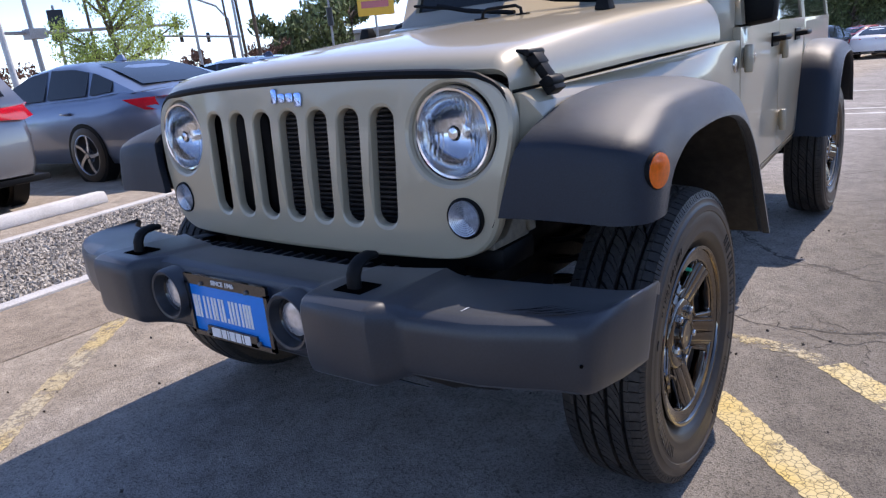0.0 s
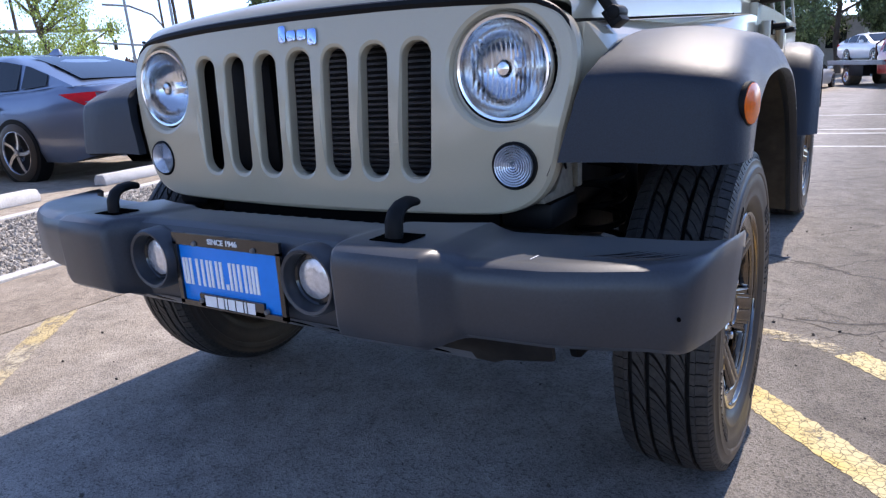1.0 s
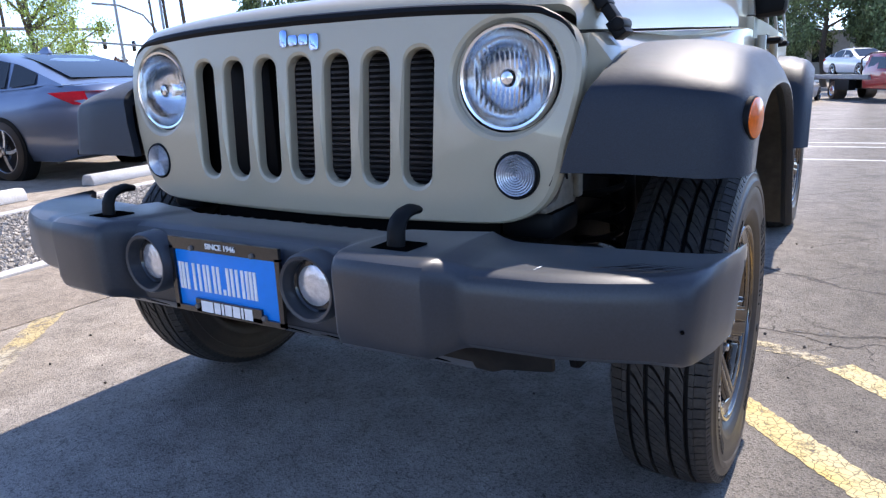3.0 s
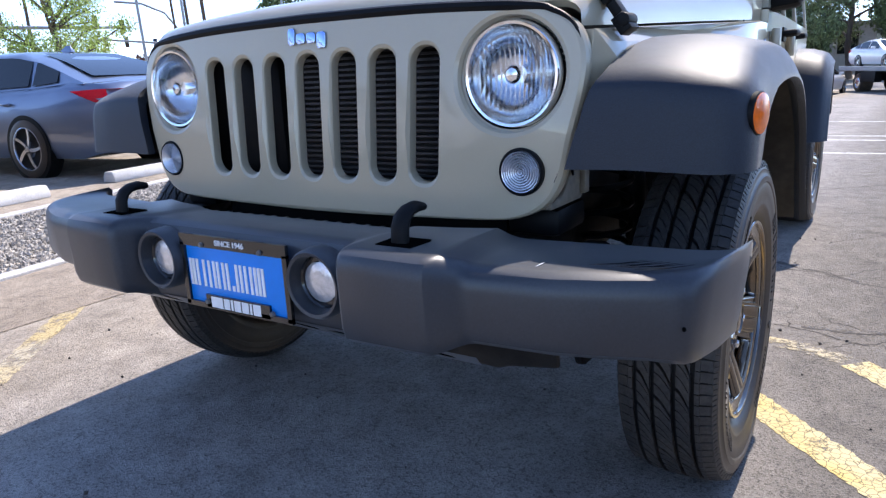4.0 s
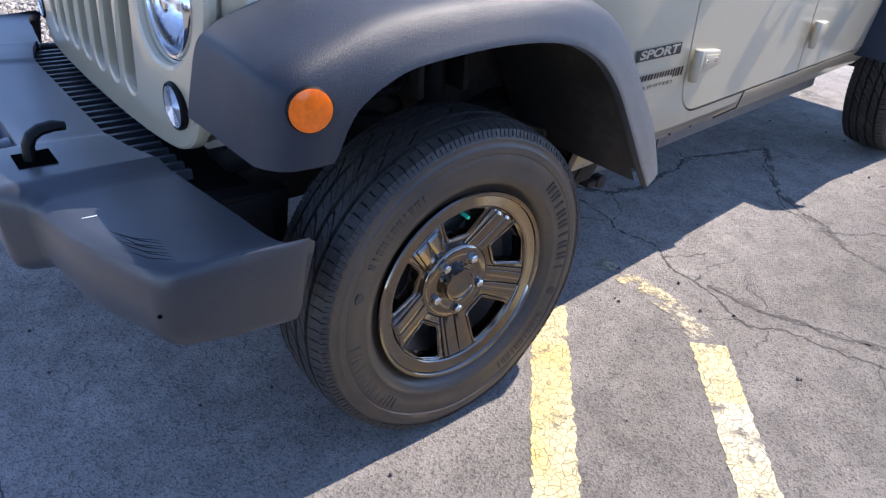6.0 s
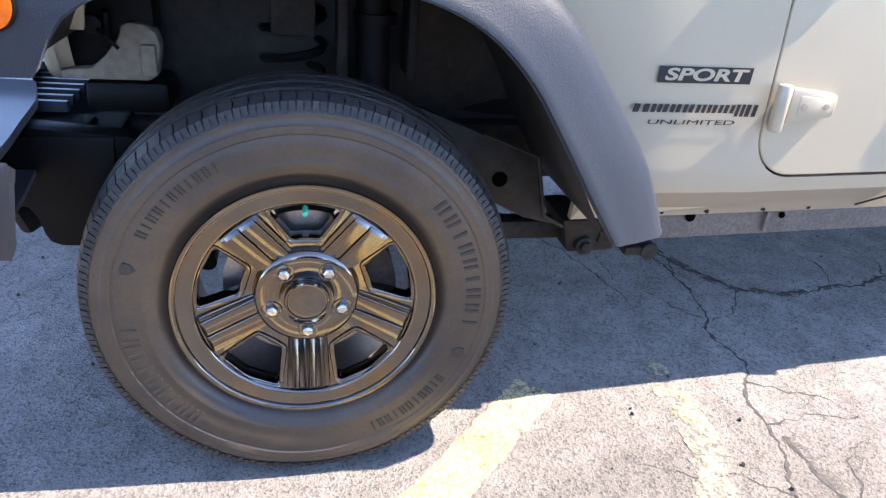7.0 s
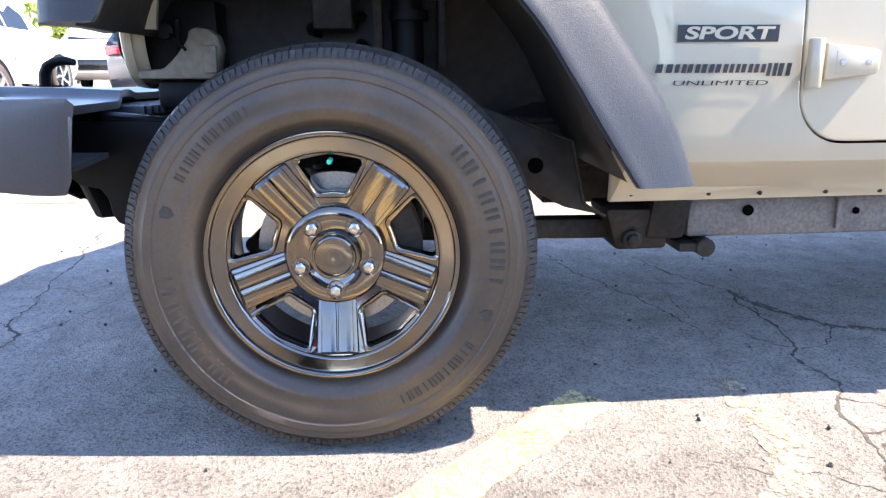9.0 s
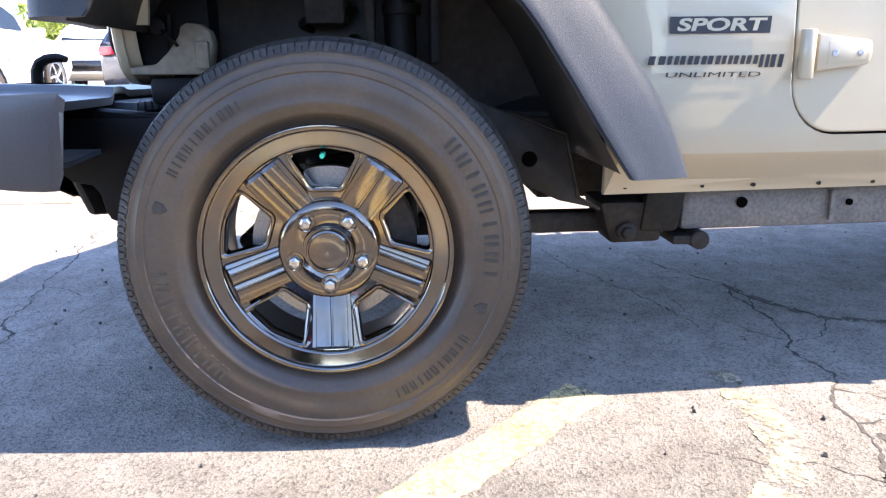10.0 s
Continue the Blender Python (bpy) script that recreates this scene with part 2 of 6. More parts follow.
    l.new(c, bsdf.inputs["Base Color"])
    b = n.new("ShaderNodeBump")
    b.inputs["Strength"].default_value, b.inputs["Distance"].default_value = 0.65, 0.0045
    h = n.new("ShaderNodeMath")
    h.operation = "SUBTRACT"
    l.new(grains.outputs["Distance"], h.inputs[0])
    l.new(line.outputs[0], h.inputs[1])
    l.new(h.outputs[0], b.inputs["Height"])
    l.new(b.outputs[0], bsdf.inputs["Normal"])
    return mat


ASPHALT = asphalt_material("asphalt", (0.155, 0.141, 0.127), (0.235, 0.215, 0.196), (0.44, 0.41, 0.385), 0.6)
ASPHALT_OLD = asphalt_material("asphalt_brown", (0.145, 0.127, 0.110), (0.19, 0.168, 0.147), (0.34, 0.31, 0.28), 0.2)
CRACK = material("crack_fill", (0.070, 0.063, 0.056), 0.9, grain=0.35, scale=60)


def worn_paint(name, color, under, keep):
    """Road paint, worn through in flakes to the asphalt."""
    mat = material(name, color, 0.75, grain=0.12, scale=150, bump=0.3, bump_scale=150)
    n, l = mat.node_tree.nodes, mat.node_tree.links
    bsdf = n["Principled BSDF"]
    src = bsdf.inputs["Base Color"].links[0].from_socket
    co = n.new("ShaderNodeTexCoord").outputs["Object"]
    a = n.new("ShaderNodeTexNoise")
    a.inputs["Scale"].default_value, a.inputs["Detail"].default_value, a.inputs["Roughness"].default_value = 14, 8, 0.75
    l.new(co, a.inputs["Vector"])
    r = n.new("ShaderNodeMapRange")
    r.inputs[1].default_value, r.inputs[2].default_value = keep, keep + 0.09
    l.new(a.outputs[0], r.inputs[0])
    v = n.new("ShaderNodeTexVoronoi")
    v.feature = "DISTANCE_TO_EDGE"
    v.inputs["Scale"].default_value = 48
    l.new(co, v.inputs["Vector"])
    r2 = n.new("ShaderNodeMapRange")
    r2.inputs[1].default_value, r2.inputs[2].default_value, r2.inputs[3].default_value, r2.inputs[4].default_value = 0.015, 0.07, 0.6, 0.0
    l.new(v.outputs["Distance"], r2.inputs[0])
    mx = n.new("ShaderNodeMath")
    mx.operation = "MAXIMUM"
    l.new(r.outputs[0], mx.inputs[0])
    l.new(r2.outputs[0], mx.inputs[1])
    m = n.new("ShaderNodeMix")
    m.data_type = "RGBA"
    l.new(mx.outputs[0], m.inputs[0])
    l.new(src, m.inputs[6])
    m.inputs[7].default_value = (*under, 1)
    big = n.new("ShaderNodeTexNoise")
    big.inputs["Scale"].default_value, big.inputs["Detail"].default_value = 3.0, 3
    l.new(co, big.inputs["Vector"])
    rb = n.new("ShaderNodeMapRange")
    rb.inputs[1].default_value, rb.inputs[2].default_value = 0.42, 0.58
    l.new(big.outputs[0], rb.inputs[0])
    l.new(rb.outputs[0], m.inputs[0])
    l.new(m.outputs[2], bsdf.inputs["Base Color"])
    # flakes that are gone show the asphalt below
    keep_paint = n.new("ShaderNodeMath")
    keep_paint.operation, keep_paint.inputs[0].default_value = "SUBTRACT", 1.0
    l.new(mx.outputs[0], keep_paint.inputs[1])
    l.new(keep_paint.outputs[0], bsdf.inputs["Alpha"])
    return mat


YELLOW = worn_paint("yellow_road_paint", (0.60, 0.445, 0.145), (0.57, 0.475, 0.26), 0.54)
YELLOW_PALE = worn_paint("bleached_yellow_paint", (0.53, 0.46, 0.27), (0.54, 0.48, 0.34), 0.52)
YELLOW_WORN = worn_paint("nearly_gone_yellow_paint", (0.46, 0.38, 0.22), (0.42, 0.38, 0.30), 0.44)
YELLOW_FAINT = worn_paint("faded_yellow_paint", (0.50, 0.39, 0.19), (0.44, 0.38, 0.27), 0.50)
CRACK_STAIN = worn_paint("dark_crack_stain", (0.11, 0.10, 0.09), (0.13, 0.12, 0.108), 0.43)
WHITE_LINE = worn_paint("white_road_paint", (0.70, 0.69, 0.66), (0.55, 0.54, 0.5), 0.58)


# ---- building helpers ----
class Geo:
    """Vertices and faces of one mesh."""

    def __init__(self):
        self.v, self.f, self.starts = [], [], []

    def add(self, verts, faces):
        k = len(self.v)
        self.starts.append((k, len(self.f)))
        self.v += [tuple(p) for p in verts]
        self.f += [tuple(i + k for i in face) for face in faces]
        return self

    def box(self, x0, x1, y0, y1, z0, z1, m=None):
        p = [Vector((x, y, z)) for x in (x0, x1) for y in (y0, y1) for z in (z0, z1)]
        if m:
            p = [m @ q for q in p]
        return self.add(p, [(0, 1, 3, 2), (4, 6, 7, 5), (0, 4, 5, 1), (2, 3, 7, 6), (0, 2, 6, 4), (1, 5, 7, 3)])

    def loft(self, rings, closed=True, caps=True):
        n, k = len(rings[0]), len(self.v)
        faces = []
        for i in range(len(rings) - 1):
            for j in range(n if closed else n - 1):
                a, b = i * n + j, i * n + (j + 1) % n
                faces.append((a, b, b + n, a + n))
        if caps and closed:
            faces.append(tuple(range(n - 1, -1, -1)))
            faces.append(tuple((len(rings) - 1) * n + j for j in range(n)))
        return self.add([p for r in rings for p in r], faces)

    def spin(self, profile, n=48, m=None, close=False):
        """Turns (radius, height) round the local z axis."""
        m = m or Matrix()
        rings = [[m @ Vector((r * cos(2 * pi * j / n), r * sin(2 * pi * j / n), h)) for j in range(n)] for r, h in profile]
        if close:
            rings.append(rings[0])
        return self.loft(rings, True, False)

    def rod(self, a, b, r0, r1=None, n=12, caps=True):
        a, b = Vector(a), Vector(b)
        m = Matrix.Translation(a) @ (b - a).to_track_quat("Z", "Y").to_matrix().to_4x4()
        h = (b - a).length
        r1 = r0 if r1 is None else r1
        rings = [[m @ Vector((r * cos(2 * pi * j / n), r * sin(2 * pi * j / n), z)) for j in range(n)] for r, z in ((r0, 0), (r1, h))]
        return self.loft(rings, True, caps)

    def tube(self, pts, r, n=8, flat=1.0):
        pts = [Vector(p) for p in pts]
        rings = []
        for i, p in enumerate(pts):
            d = (pts[min(i + 1, len(pts) - 1)] - pts[max(i - 1, 0)]).normalized()
            q = d.to_track_quat("Z", "Y").to_matrix()
            rr = r[i] if isinstance(r, (list, tuple)) else r
            rings.append([p + q @ Vector((rr * cos(2 * pi * j / n), flat * rr * sin(2 * pi * j / n), 0)) for j in range(n)])
        return self.loft(rings, True, True)

    def pieces(self):
        """Each added solid as a Geo of its own."""
        ends = self.starts[1:] + [(len(self.v), len(self.f))]
        return [Geo().add(self.v[a:c], [tuple(i - a for i in f) for f in self.f[b:d]]) for (a, b), (c, d) in zip(self.starts, ends)]

    def mirrored(self):
        g = Geo()
        g.add([(-x, y, z) for x, y, z in self.v], [f[::-1] for f in self.f])
        g.starts = list(self.starts)
        return g

    def moved(self, m):
        g = Geo()
        g.add([m @ Vector(p) for p in self.v], self.f)
        g.starts = list(self.starts)
        return g

    def sheet(self, outer, holes, place, thick=0.02, step=0.05, rim=0.004):
        """A panel of outline outer with holes, in plan (u, v); place(u, v, d) gives the point d behind its face."""
        loops = [outer] + holes
        pts, edges = [], []
        for lp in loops:
            k = len(pts)
            pts += [Vector(p) for p in lp]
            edges += [(k + i, k + (i + 1) % len(lp)) for i in range(len(lp))]
        nb = len(pts)
        us, vs = [p[0] for p in outer], [p[1] for p in outer]

        def inside(u, v, lp):
            c = False
            for i in range(len(lp)):
                (x1, y1), (x2, y2) = lp[i], lp[i - 1]
                if (y1 > v) != (y2 > v) and u < (x2 - x1) * (v - y1) / (y2 - y1) + x1:
                    c = not c
            return c

        def near(u, v):
            return min((u - p.x) ** 2 + (v - p.y) ** 2 for p in pts[:nb]) < (0.4 * step) ** 2

        for i in range(1, int((max(us) - min(us)) / step) + 1):
            for j in range(1, int((max(vs) - min(vs)) / step) + 1):
                u, v = min(us) + i * step, min(vs) + j * step
                if inside(u, v, outer) and not any(inside(u, v, h) for h in holes) and not near(u, v):
                    pts.append(Vector((u, v)))
        vv, _, ff, *_ = delaunay_2d_cdt(pts, edges, [], 0, 1e-6)

        def kept(f):
            u, v = sum(vv[i].x for i in f) / 3, sum(vv[i].y for i in f) / 3
            return inside(u, v, outer) and not any(inside(u, v, h) for h in holes)

        self.add([place(p.x, p.y, 0) for p in vv], [tuple(f) for f in ff if kept(f)])
        for idx, lp in enumerate(loops):
            cu, cv = sum(p[0] for p in lp) / len(lp), sum(p[1] for p in lp) / len(lp)
            grow = 1 if idx == 0 else -1

            def off(p, d):
                a = Vector((p[0] - cu, p[1] - cv))
                a = a.normalized() * d * grow if a.length else a
                return p[0] + a.x, p[1] + a.y

            rings = [[place(*off(p, o), d) for p in lp] for o, d in ((0, 0), (rim * 0.7, rim * 0.3), (rim, rim), (rim, thick))]
            self.loft(rings, True, False)
        return self


def mesh_of(name, g, mat, smooth=35, bevel=0.0, segments=2):
    """The mesh datablock of a Geo, cleaned, shaded, with its edges eased."""
    bm = bmesh.new()
    vs = [bm.verts.new(p) for p in g.v]
    for f in g.f:
        if len(set(f)) > 2:
            try:
                bm.faces.new([vs[i] for i in f])
            except ValueError:
                pass
    bmesh.ops.remove_doubles(bm, verts=bm.verts, dist=1e-5)
    bmesh.ops.recalc_face_normals(bm, faces=bm.faces)
    if bevel:
        sharp = [e for e in bm.edges if len(e.link_faces) == 2 and e.calc_face_angle(0) > radians(28)]
        bmesh.ops.bevel(bm, geom=sharp, offset=bevel, segments=segments, profile=0.5, affect="EDGES", clamp_overlap=True)
    me = bpy.data.meshes.new(name)
    bm.to_mesh(me)
    bm.free()
    if smooth:
        me.shade_smooth()
        me.set_sharp_from_angle(angle=radians(smooth))
    me.materials.append(mat)
    return me


def part(name, g, mat, parent=None, label="", smooth=35, bevel=0.0, segments=2, split=False):
    if split:
        for piece in g.pieces()[1:]:
            part(name, piece, mat, parent, label, smooth, bevel, segments)
        g = g.pieces()[0]
    ob = new(name, mesh_of(name, g, mat, smooth, bevel, segments))
    if parent:
        ob.parent = parent
        ob.matrix_parent_inverse = Matrix.Translation(-parent.matrix_basis.translation) if parent.type == "EMPTY" else Matrix()
    return tagged(ob, label)


def thing(name, at, label, category, group="", kind=""):
    ob = new(name)
    ob.location = at
    ob.empty_display_size = 0.1
    return tagged(ob, label, category, group, kind)


def arc(cx, cy, r, a0, a1, n=6):
    return [(cx + r * cos(radians(a0 + (a1 - a0) * i / n)), cy + r * sin(radians(a0 + (a1 - a0) * i / n))) for i in range(n + 1)]


def circle(cx, cy, r, n=32):
    return [(cx + r * cos(2 * pi * i / n), cy + r * sin(2 * pi * i / n)) for i in range(n)]


def rounded(u0, u1, v0, v1, r, n=5):
    return arc(u1 - r, v0 + r, r, -90, 0, n) + arc(u1 - r, v1 - r, r, 0, 90, n) + arc(u0 + r, v1 - r, r, 90, 180, n) + arc(u0 + r, v0 + r, r, 180, 270, n)


def lerp(a, b, t):
    return a + (b - a) * t


def table(pairs, x):
    """Straight lines between (x, y) pairs."""
    if x <= pairs[0][0]:
        return pairs[0][1]
    for (a, p), (b, q) in zip(pairs, pairs[1:]):
        if x <= b:
            return p + (q - p) * (x - a) / (b - a)
    return pairs[-1][1]


def smooth_path(pts, n=6):
    """Catmull-Rom through points of any dimension."""
    pts = [Vector(p) for p in pts]
    out = []
    for i in range(len(pts) - 1):
        p0, p1, p2, p3 = pts[max(i - 1, 0)], pts[i], pts[i + 1], pts[min(i + 2, len(pts) - 1)]
        for k in range(n):
            t = k / n
            out.append(0.5 * (2 * p1 + (p2 - p0) * t + (2 * p0 - 5 * p1 + 4 * p2 - p3) * t * t + (3 * p1 - p0 - 3 * p2 + p3) * t ** 3))
    return out + [pts[-1]]


def words(text, size, mat, place, parent, name="lettering", depth=0.0015, width=None, bold=0.02):
    """Raised lettering in the built-in font."""
    cu = bpy.data.curves.new(name, "FONT")
    cu.body, cu.size, cu.extrude, cu.align_x, cu.align_y = text, size, depth, "CENTER", "CENTER"
    cu.offset = size * bold
    tmp = bpy.data.objects.new(name, cu)
    scene.collection.objects.link(tmp)
    me = bpy.data.meshes.new_from_object(tmp.evaluated_get(bpy.context.evaluated_depsgraph_get()))
    bpy.data.objects.remove(tmp)
    if width:
        w = max(v.co.x for v in me.vertices) - min(v.co.x for v in me.vertices)
        for v in me.vertices:
            v.co.x *= width / w
    me.transform(place)
    me.materials.clear()
    me.materials.append(mat)
    ob = new(name, me)
    ob.parent = parent
    if parent.type == "EMPTY":
        ob.matrix_parent_inverse = Matrix.Translation(-parent.matrix_basis.translation)
    return ob


# ---- ground ----
def strip(pts, width, z, n=10):
    """A flat band along a line of (x, y)."""
    g = Geo()
    for a, b in zip(pts, pts[1:]):
        a, b = Vector((*a, z + ground_z(a[1]))), Vector((*b, z + ground_z(b[1])))
        s = Vector((-(b - a).y, (b - a).x, 0)).normalized() * width / 2
        ring = []
        for i in range(n + 1):
            p = a.lerp(b, i / n)
            j = 0.007 * noise.noise(p * 23) + 0.008 * noise.noise(p * 70)
            k = 0.007 * noise.noise(p * 23 + Vector((9, 0, 0))) + 0.008 * noise.noise(p * 70 + Vector((9, 0, 0)))
            ring.append((p + s * (1 + j / width * 2), p - s * (1 + k / width * 2)))
        k = len(g.v)
        g.add([q for r in ring for q in r], [(2 * i, 2 * i + 1, 2 * i + 3, 2 * i + 2) for i in range(n)])
    return g


def ground_z(y):
    """The lot is level round the vehicle, falls away behind it and rises in front."""
    return table([(-7.5, 0.45), (-2.2, 0.0), (5.0, 0.0), (38.0, -1.15)], y)


g = Geo()
xs = [-2000, -500, -150, -60, -40, -20, -10, -5, 0, 5, 10, 20, 40, 60, 150, 500, 2000]
gy = [-2000, -500, -100, -40, -20, -7.5, -2.2, 0, 2.5, 5, 10, 20, 38, 60, 100, 500, 2000]
g.add([(x, y, ground_z(y)) for y in gy for x in xs], [(r * len(xs) + c, r * len(xs) + c + 1, (r + 1) * len(xs) + c + 1, (r + 1) * len(xs) + c) for r in range(len(gy) - 1) for c in range(len(xs) - 1)])
tagged(part("ground", g, ASPHALT), "weathered grey asphalt of a car lot", "ground", kind="structure")
# older brown asphalt lane beside the gravel bed
g = Geo().add([(-1.93, -9, 0.003), (-1.96, 0.25, 0.003), (-2.2, 12, 0.003), (-4.0, 12, 0.003), (-2.83, 0.2, 0.003), (-2.7, -9, 0.003)], [(0, 1, 2, 3, 4, 5)])
tagged(part("asphalt_lane", g, ASPHALT_OLD), "darker brown asphalt strip beside the gravel bed", "asphalt", kind="structure")


def kerb_strip(name, a, b, width, h, label):
    g = Geo()
    d = (Vector(b) - Vector(a))
    m = Matrix.Translation((*a, 0)) @ Matrix.Rotation(atan2(d.y, d.x), 4, "Z")
    g.box(0, d.length, -width / 2, width / 2, -0.02, h, m)
    return tagged(part(name, g, CONCRETE, bevel=0.008), label, "edging", kind="structure")


kerb_strip("kerb_near", (-2.70, -1.4), (-3.55, 6.0), 0.11, 0.02, "pale concrete edging along the gravel bed")
kerb_strip("kerb_far", (-4.50, -0.8), (-5.85, 5.6), 0.11, 0.02, "pale concrete edging along the gravel bed")
g = Geo().add([(-2.72, -1.4, 0.006), (-3.57, 6.0, 0.006), (-5.83, 5.6, 0.006), (-4.48, -0.8, 0.006)], [(0, 1, 2, 3)])
tagged(part("gravel_bed", g, STONE), "bed of grey gravel between concrete edgings", "gravel", kind="structure")
rnd = random.Random(4)
g = Geo()
shape = [(-1, 0, 0), (1, 0, 0), (0, -1, 0), (0, 1, 0), (0, 0, -1), (0, 0, 1)]
octa = [(0, 2, 5), (2, 1, 5), (1, 3, 5), (3, 0, 5), (2, 0, 4), (1, 2, 4), (3, 1, 4), (0, 3, 4)]
for i in range(14000):
    y = rnd.uniform(-1.3, 3.4)
    x = rnd.uniform(-4.42 - 0.21 * (y + 0.4), -2.86 - 0.115 * (y + 0.4))
    s = rnd.uniform(0.010, 0.026)
    m = Matrix.Translation((x, y, 0.008 + s * 0.3)) @ Euler((rnd.uniform(0, 6), rnd.uniform(0, 6), rnd.uniform(0, 6))).to_matrix().to_4x4()
    g.add([m @ Vector((p[0] * s * rnd.uniform(0.6, 1.2), p[1] * s * rnd.uniform(0.6, 1.2), p[2] * s * rnd.uniform(0.5, 0.9))) for p in shape], octa)
me = bpy.data.meshes.new("gravel")
me.from_pydata(g.v, [], g.f)
me.materials.append(STONE)
tagged(new("gravel", me), "loose grey crushed gravel", "gravel", kind="stuff")

tagged(part("road_marking_near", strip([(0.68, 0.535), (1.77, -0.545)], 0.108, 0.0016, 120), YELLOW), "cracked yellow painted hatch stripe on asphalt", "road marking", kind="structure")
tagged(part("road_marking_side", strip([(1.095, 0.777), (1.275, 0.597)], 0.102, 0.0016, 40), YELLOW), "cracked yellow painted start of a hatch stripe", "road marking", kind="structure")
tagged(part("road_marking_bleached", strip([(1.270, 0.602), (2.30, -0.428)], 0.102, 0.0018, 110), YELLOW_PALE), "cracked cream-bleached yellow painted hatch stripe on asphalt", "road marking", kind="structure")
tagged(part("road_marking_faint", strip([(0.60, 0.86), (0.80, 0.868), (0.95, 0.848), (1.075, 0.79)], 0.085, 0.0024, 60), YELLOW_WORN), "faded yellow painted line on asphalt", "road marking", kind="structure")
tagged(part("road_marking_far", strip([(-1.12, -1.02), (-2.05, 0.02)], 0.10, 0.0016, 90), YELLOW_FAINT), "faded yellow painted line on asphalt", "road marking", kind="structure")
for i, (y, x0, x1, w) in enumerate(((6.75, -2.0, 4.0, 0.09), (8.7, -1.5, 4.0, 0.10), (9.5, -1.5, 4.5, 0.12), (13.5, -3.0, 5.0, 0.10))):
    tagged(part("road_marking_row_%d" % (i + 1), strip([(x0, y - 0.1), (x1, y + 0.25)], w, 0.0016, 20), WHITE_LINE), "worn white painted parking line", "road marking", kind="structure")


def crack(pts, width, seed=1):
    """A ragged crack along a line, with short side branches."""
    g = Geo()
    rnd = random.Random(seed)
    runs = [([Vector((*p, 0)) for p in pts], width)]
    for a, b in zip(pts, pts[1:]):
        if rnd.random() < 0.75:
            k = rnd.random()
            p = Vector((lerp(a[0], b[0], k), lerp(a[1], b[1], k), 0))
            t = rnd.uniform(0, 6.3)
            line = [p]
            for i in range(3):
                t += rnd.uniform(-0.6, 0.6)
                line.append(line[-1] + Vector((cos(t), sin(t), 0)) * rnd.uniform(0.06, 0.16))
            runs.append((line, width * 0.45))
    for line, w0 in runs:
        path = []
        for a, b in zip(line, line[1:]):
            s = Vector((-(b - a).y, (b - a).x, 0)).normalized()
            n = max(4, int((b - a).length / 0.012))
            for i in range(n):
                p = a.lerp(b, i / n)
                path.append((p + s * (0.035 * noise.noise(p * 7) + 0.014 * noise.noise(p * 37)), s))
        vs = []
        for i, (p, s) in enumerate(path):
            w = w0 * (0.10 + 1.2 * abs(noise.noise(p * 41))) * min(1, (len(path) - i) / 15)
            vs += [p + s * w / 2 + Vector((0, 0, 0.0011)), p - s * w / 2 + Vector((0, 0, 0.0011))]
        g.add(vs, [(2 * i, 2 * i + 1, 2 * i + 3, 2 * i + 2) for i in range(len(path) - 1)])
    return g


# ---- the off-road vehicle ----
jeep = thing("off_road_vehicle", (0, 0, 0), "beige four-door off-road vehicle with black plastic bumper and fender flares", "car")


def bodypart(name, g, mat, label="", both=False, parent=None, **kw):
    a = part(name, g, mat, parent or jeep, label, **kw)
    if both:
        part(name, g.mirrored(), mat, parent or jeep, label, **kw)
    return a


# grille panel
def grille_at(u, v, d):
    return (u, -0.484 + 0.036 * (abs(u) / 0.64) ** 3 + 0.10 * max(0, v - 0.86) + d, v)


half = [tuple(p) for p in smooth_path([(0.0, 0.684), (0.25, 0.684), (0.455, 0.687), (0.522, 0.697), (0.568, 0.722), (0.597, 0.768), (0.613, 0.84), (0.636, 0.94),
                                       (0.638, 1.0), (0.620, 1.045), (0.583, 1.070), (0.53, 1.082), (0.3, 1.094), (0.0, 1.098)], 5)]
outline = half + [(-x, z) for x, z in half[-2:0:-1]]
slots = [[(u + 0.010 * (v - 0.9) * i, v) for u, v in rounded(i * 0.1045 - 0.0375, i * 0.1045 + 0.0375, 0.744, 1.040, 0.034, 7)] for i in range(-3, 4)]
lamps = [circle(s * 0.502, 0.966, 0.118, 48) for s in (-1, 1)]
signals = [circle(s * 0.529, 0.783, 0.047, 28) for s in (-1, 1)]
grille = bodypart("grille", Geo().sheet(outline, slots + lamps + signals, grille_at, 0.024, 0.035, 0.011), PAINT, "beige slotted front grille panel", smooth=20)
# returned side edges of the grille
edge = [grille_at(x, z, 0.0) for x, z in half[14:46]]
g = Geo().loft([[(x - 0.002, y + 0.010, z) for x, y, z in edge], [(x - 0.004, y + 0.035, z) for x, y, z in edge], [(x - 0.012, y + 0.045, z) for x, y, z in edge]], False)
part("grille_return", g, PAINT, grille)
part("grille_return", g.mirrored(), PAINT, grille)
# radiator behind the slots
g = Geo().box(-0.40, 0.40, -0.385, -0.37, 0.70, 1.07)
radiator = bodypart("radiator", g, BLACK)
g = Geo()
for i in range(28):
    z = 0.715 + i * 0.0125
    g.box(-0.14, 0.31, -0.400, -0.384, z, z + 0.005)
part("cooling_fin", g, CORE, radiator, "thin horizontal radiator fin", split=True)
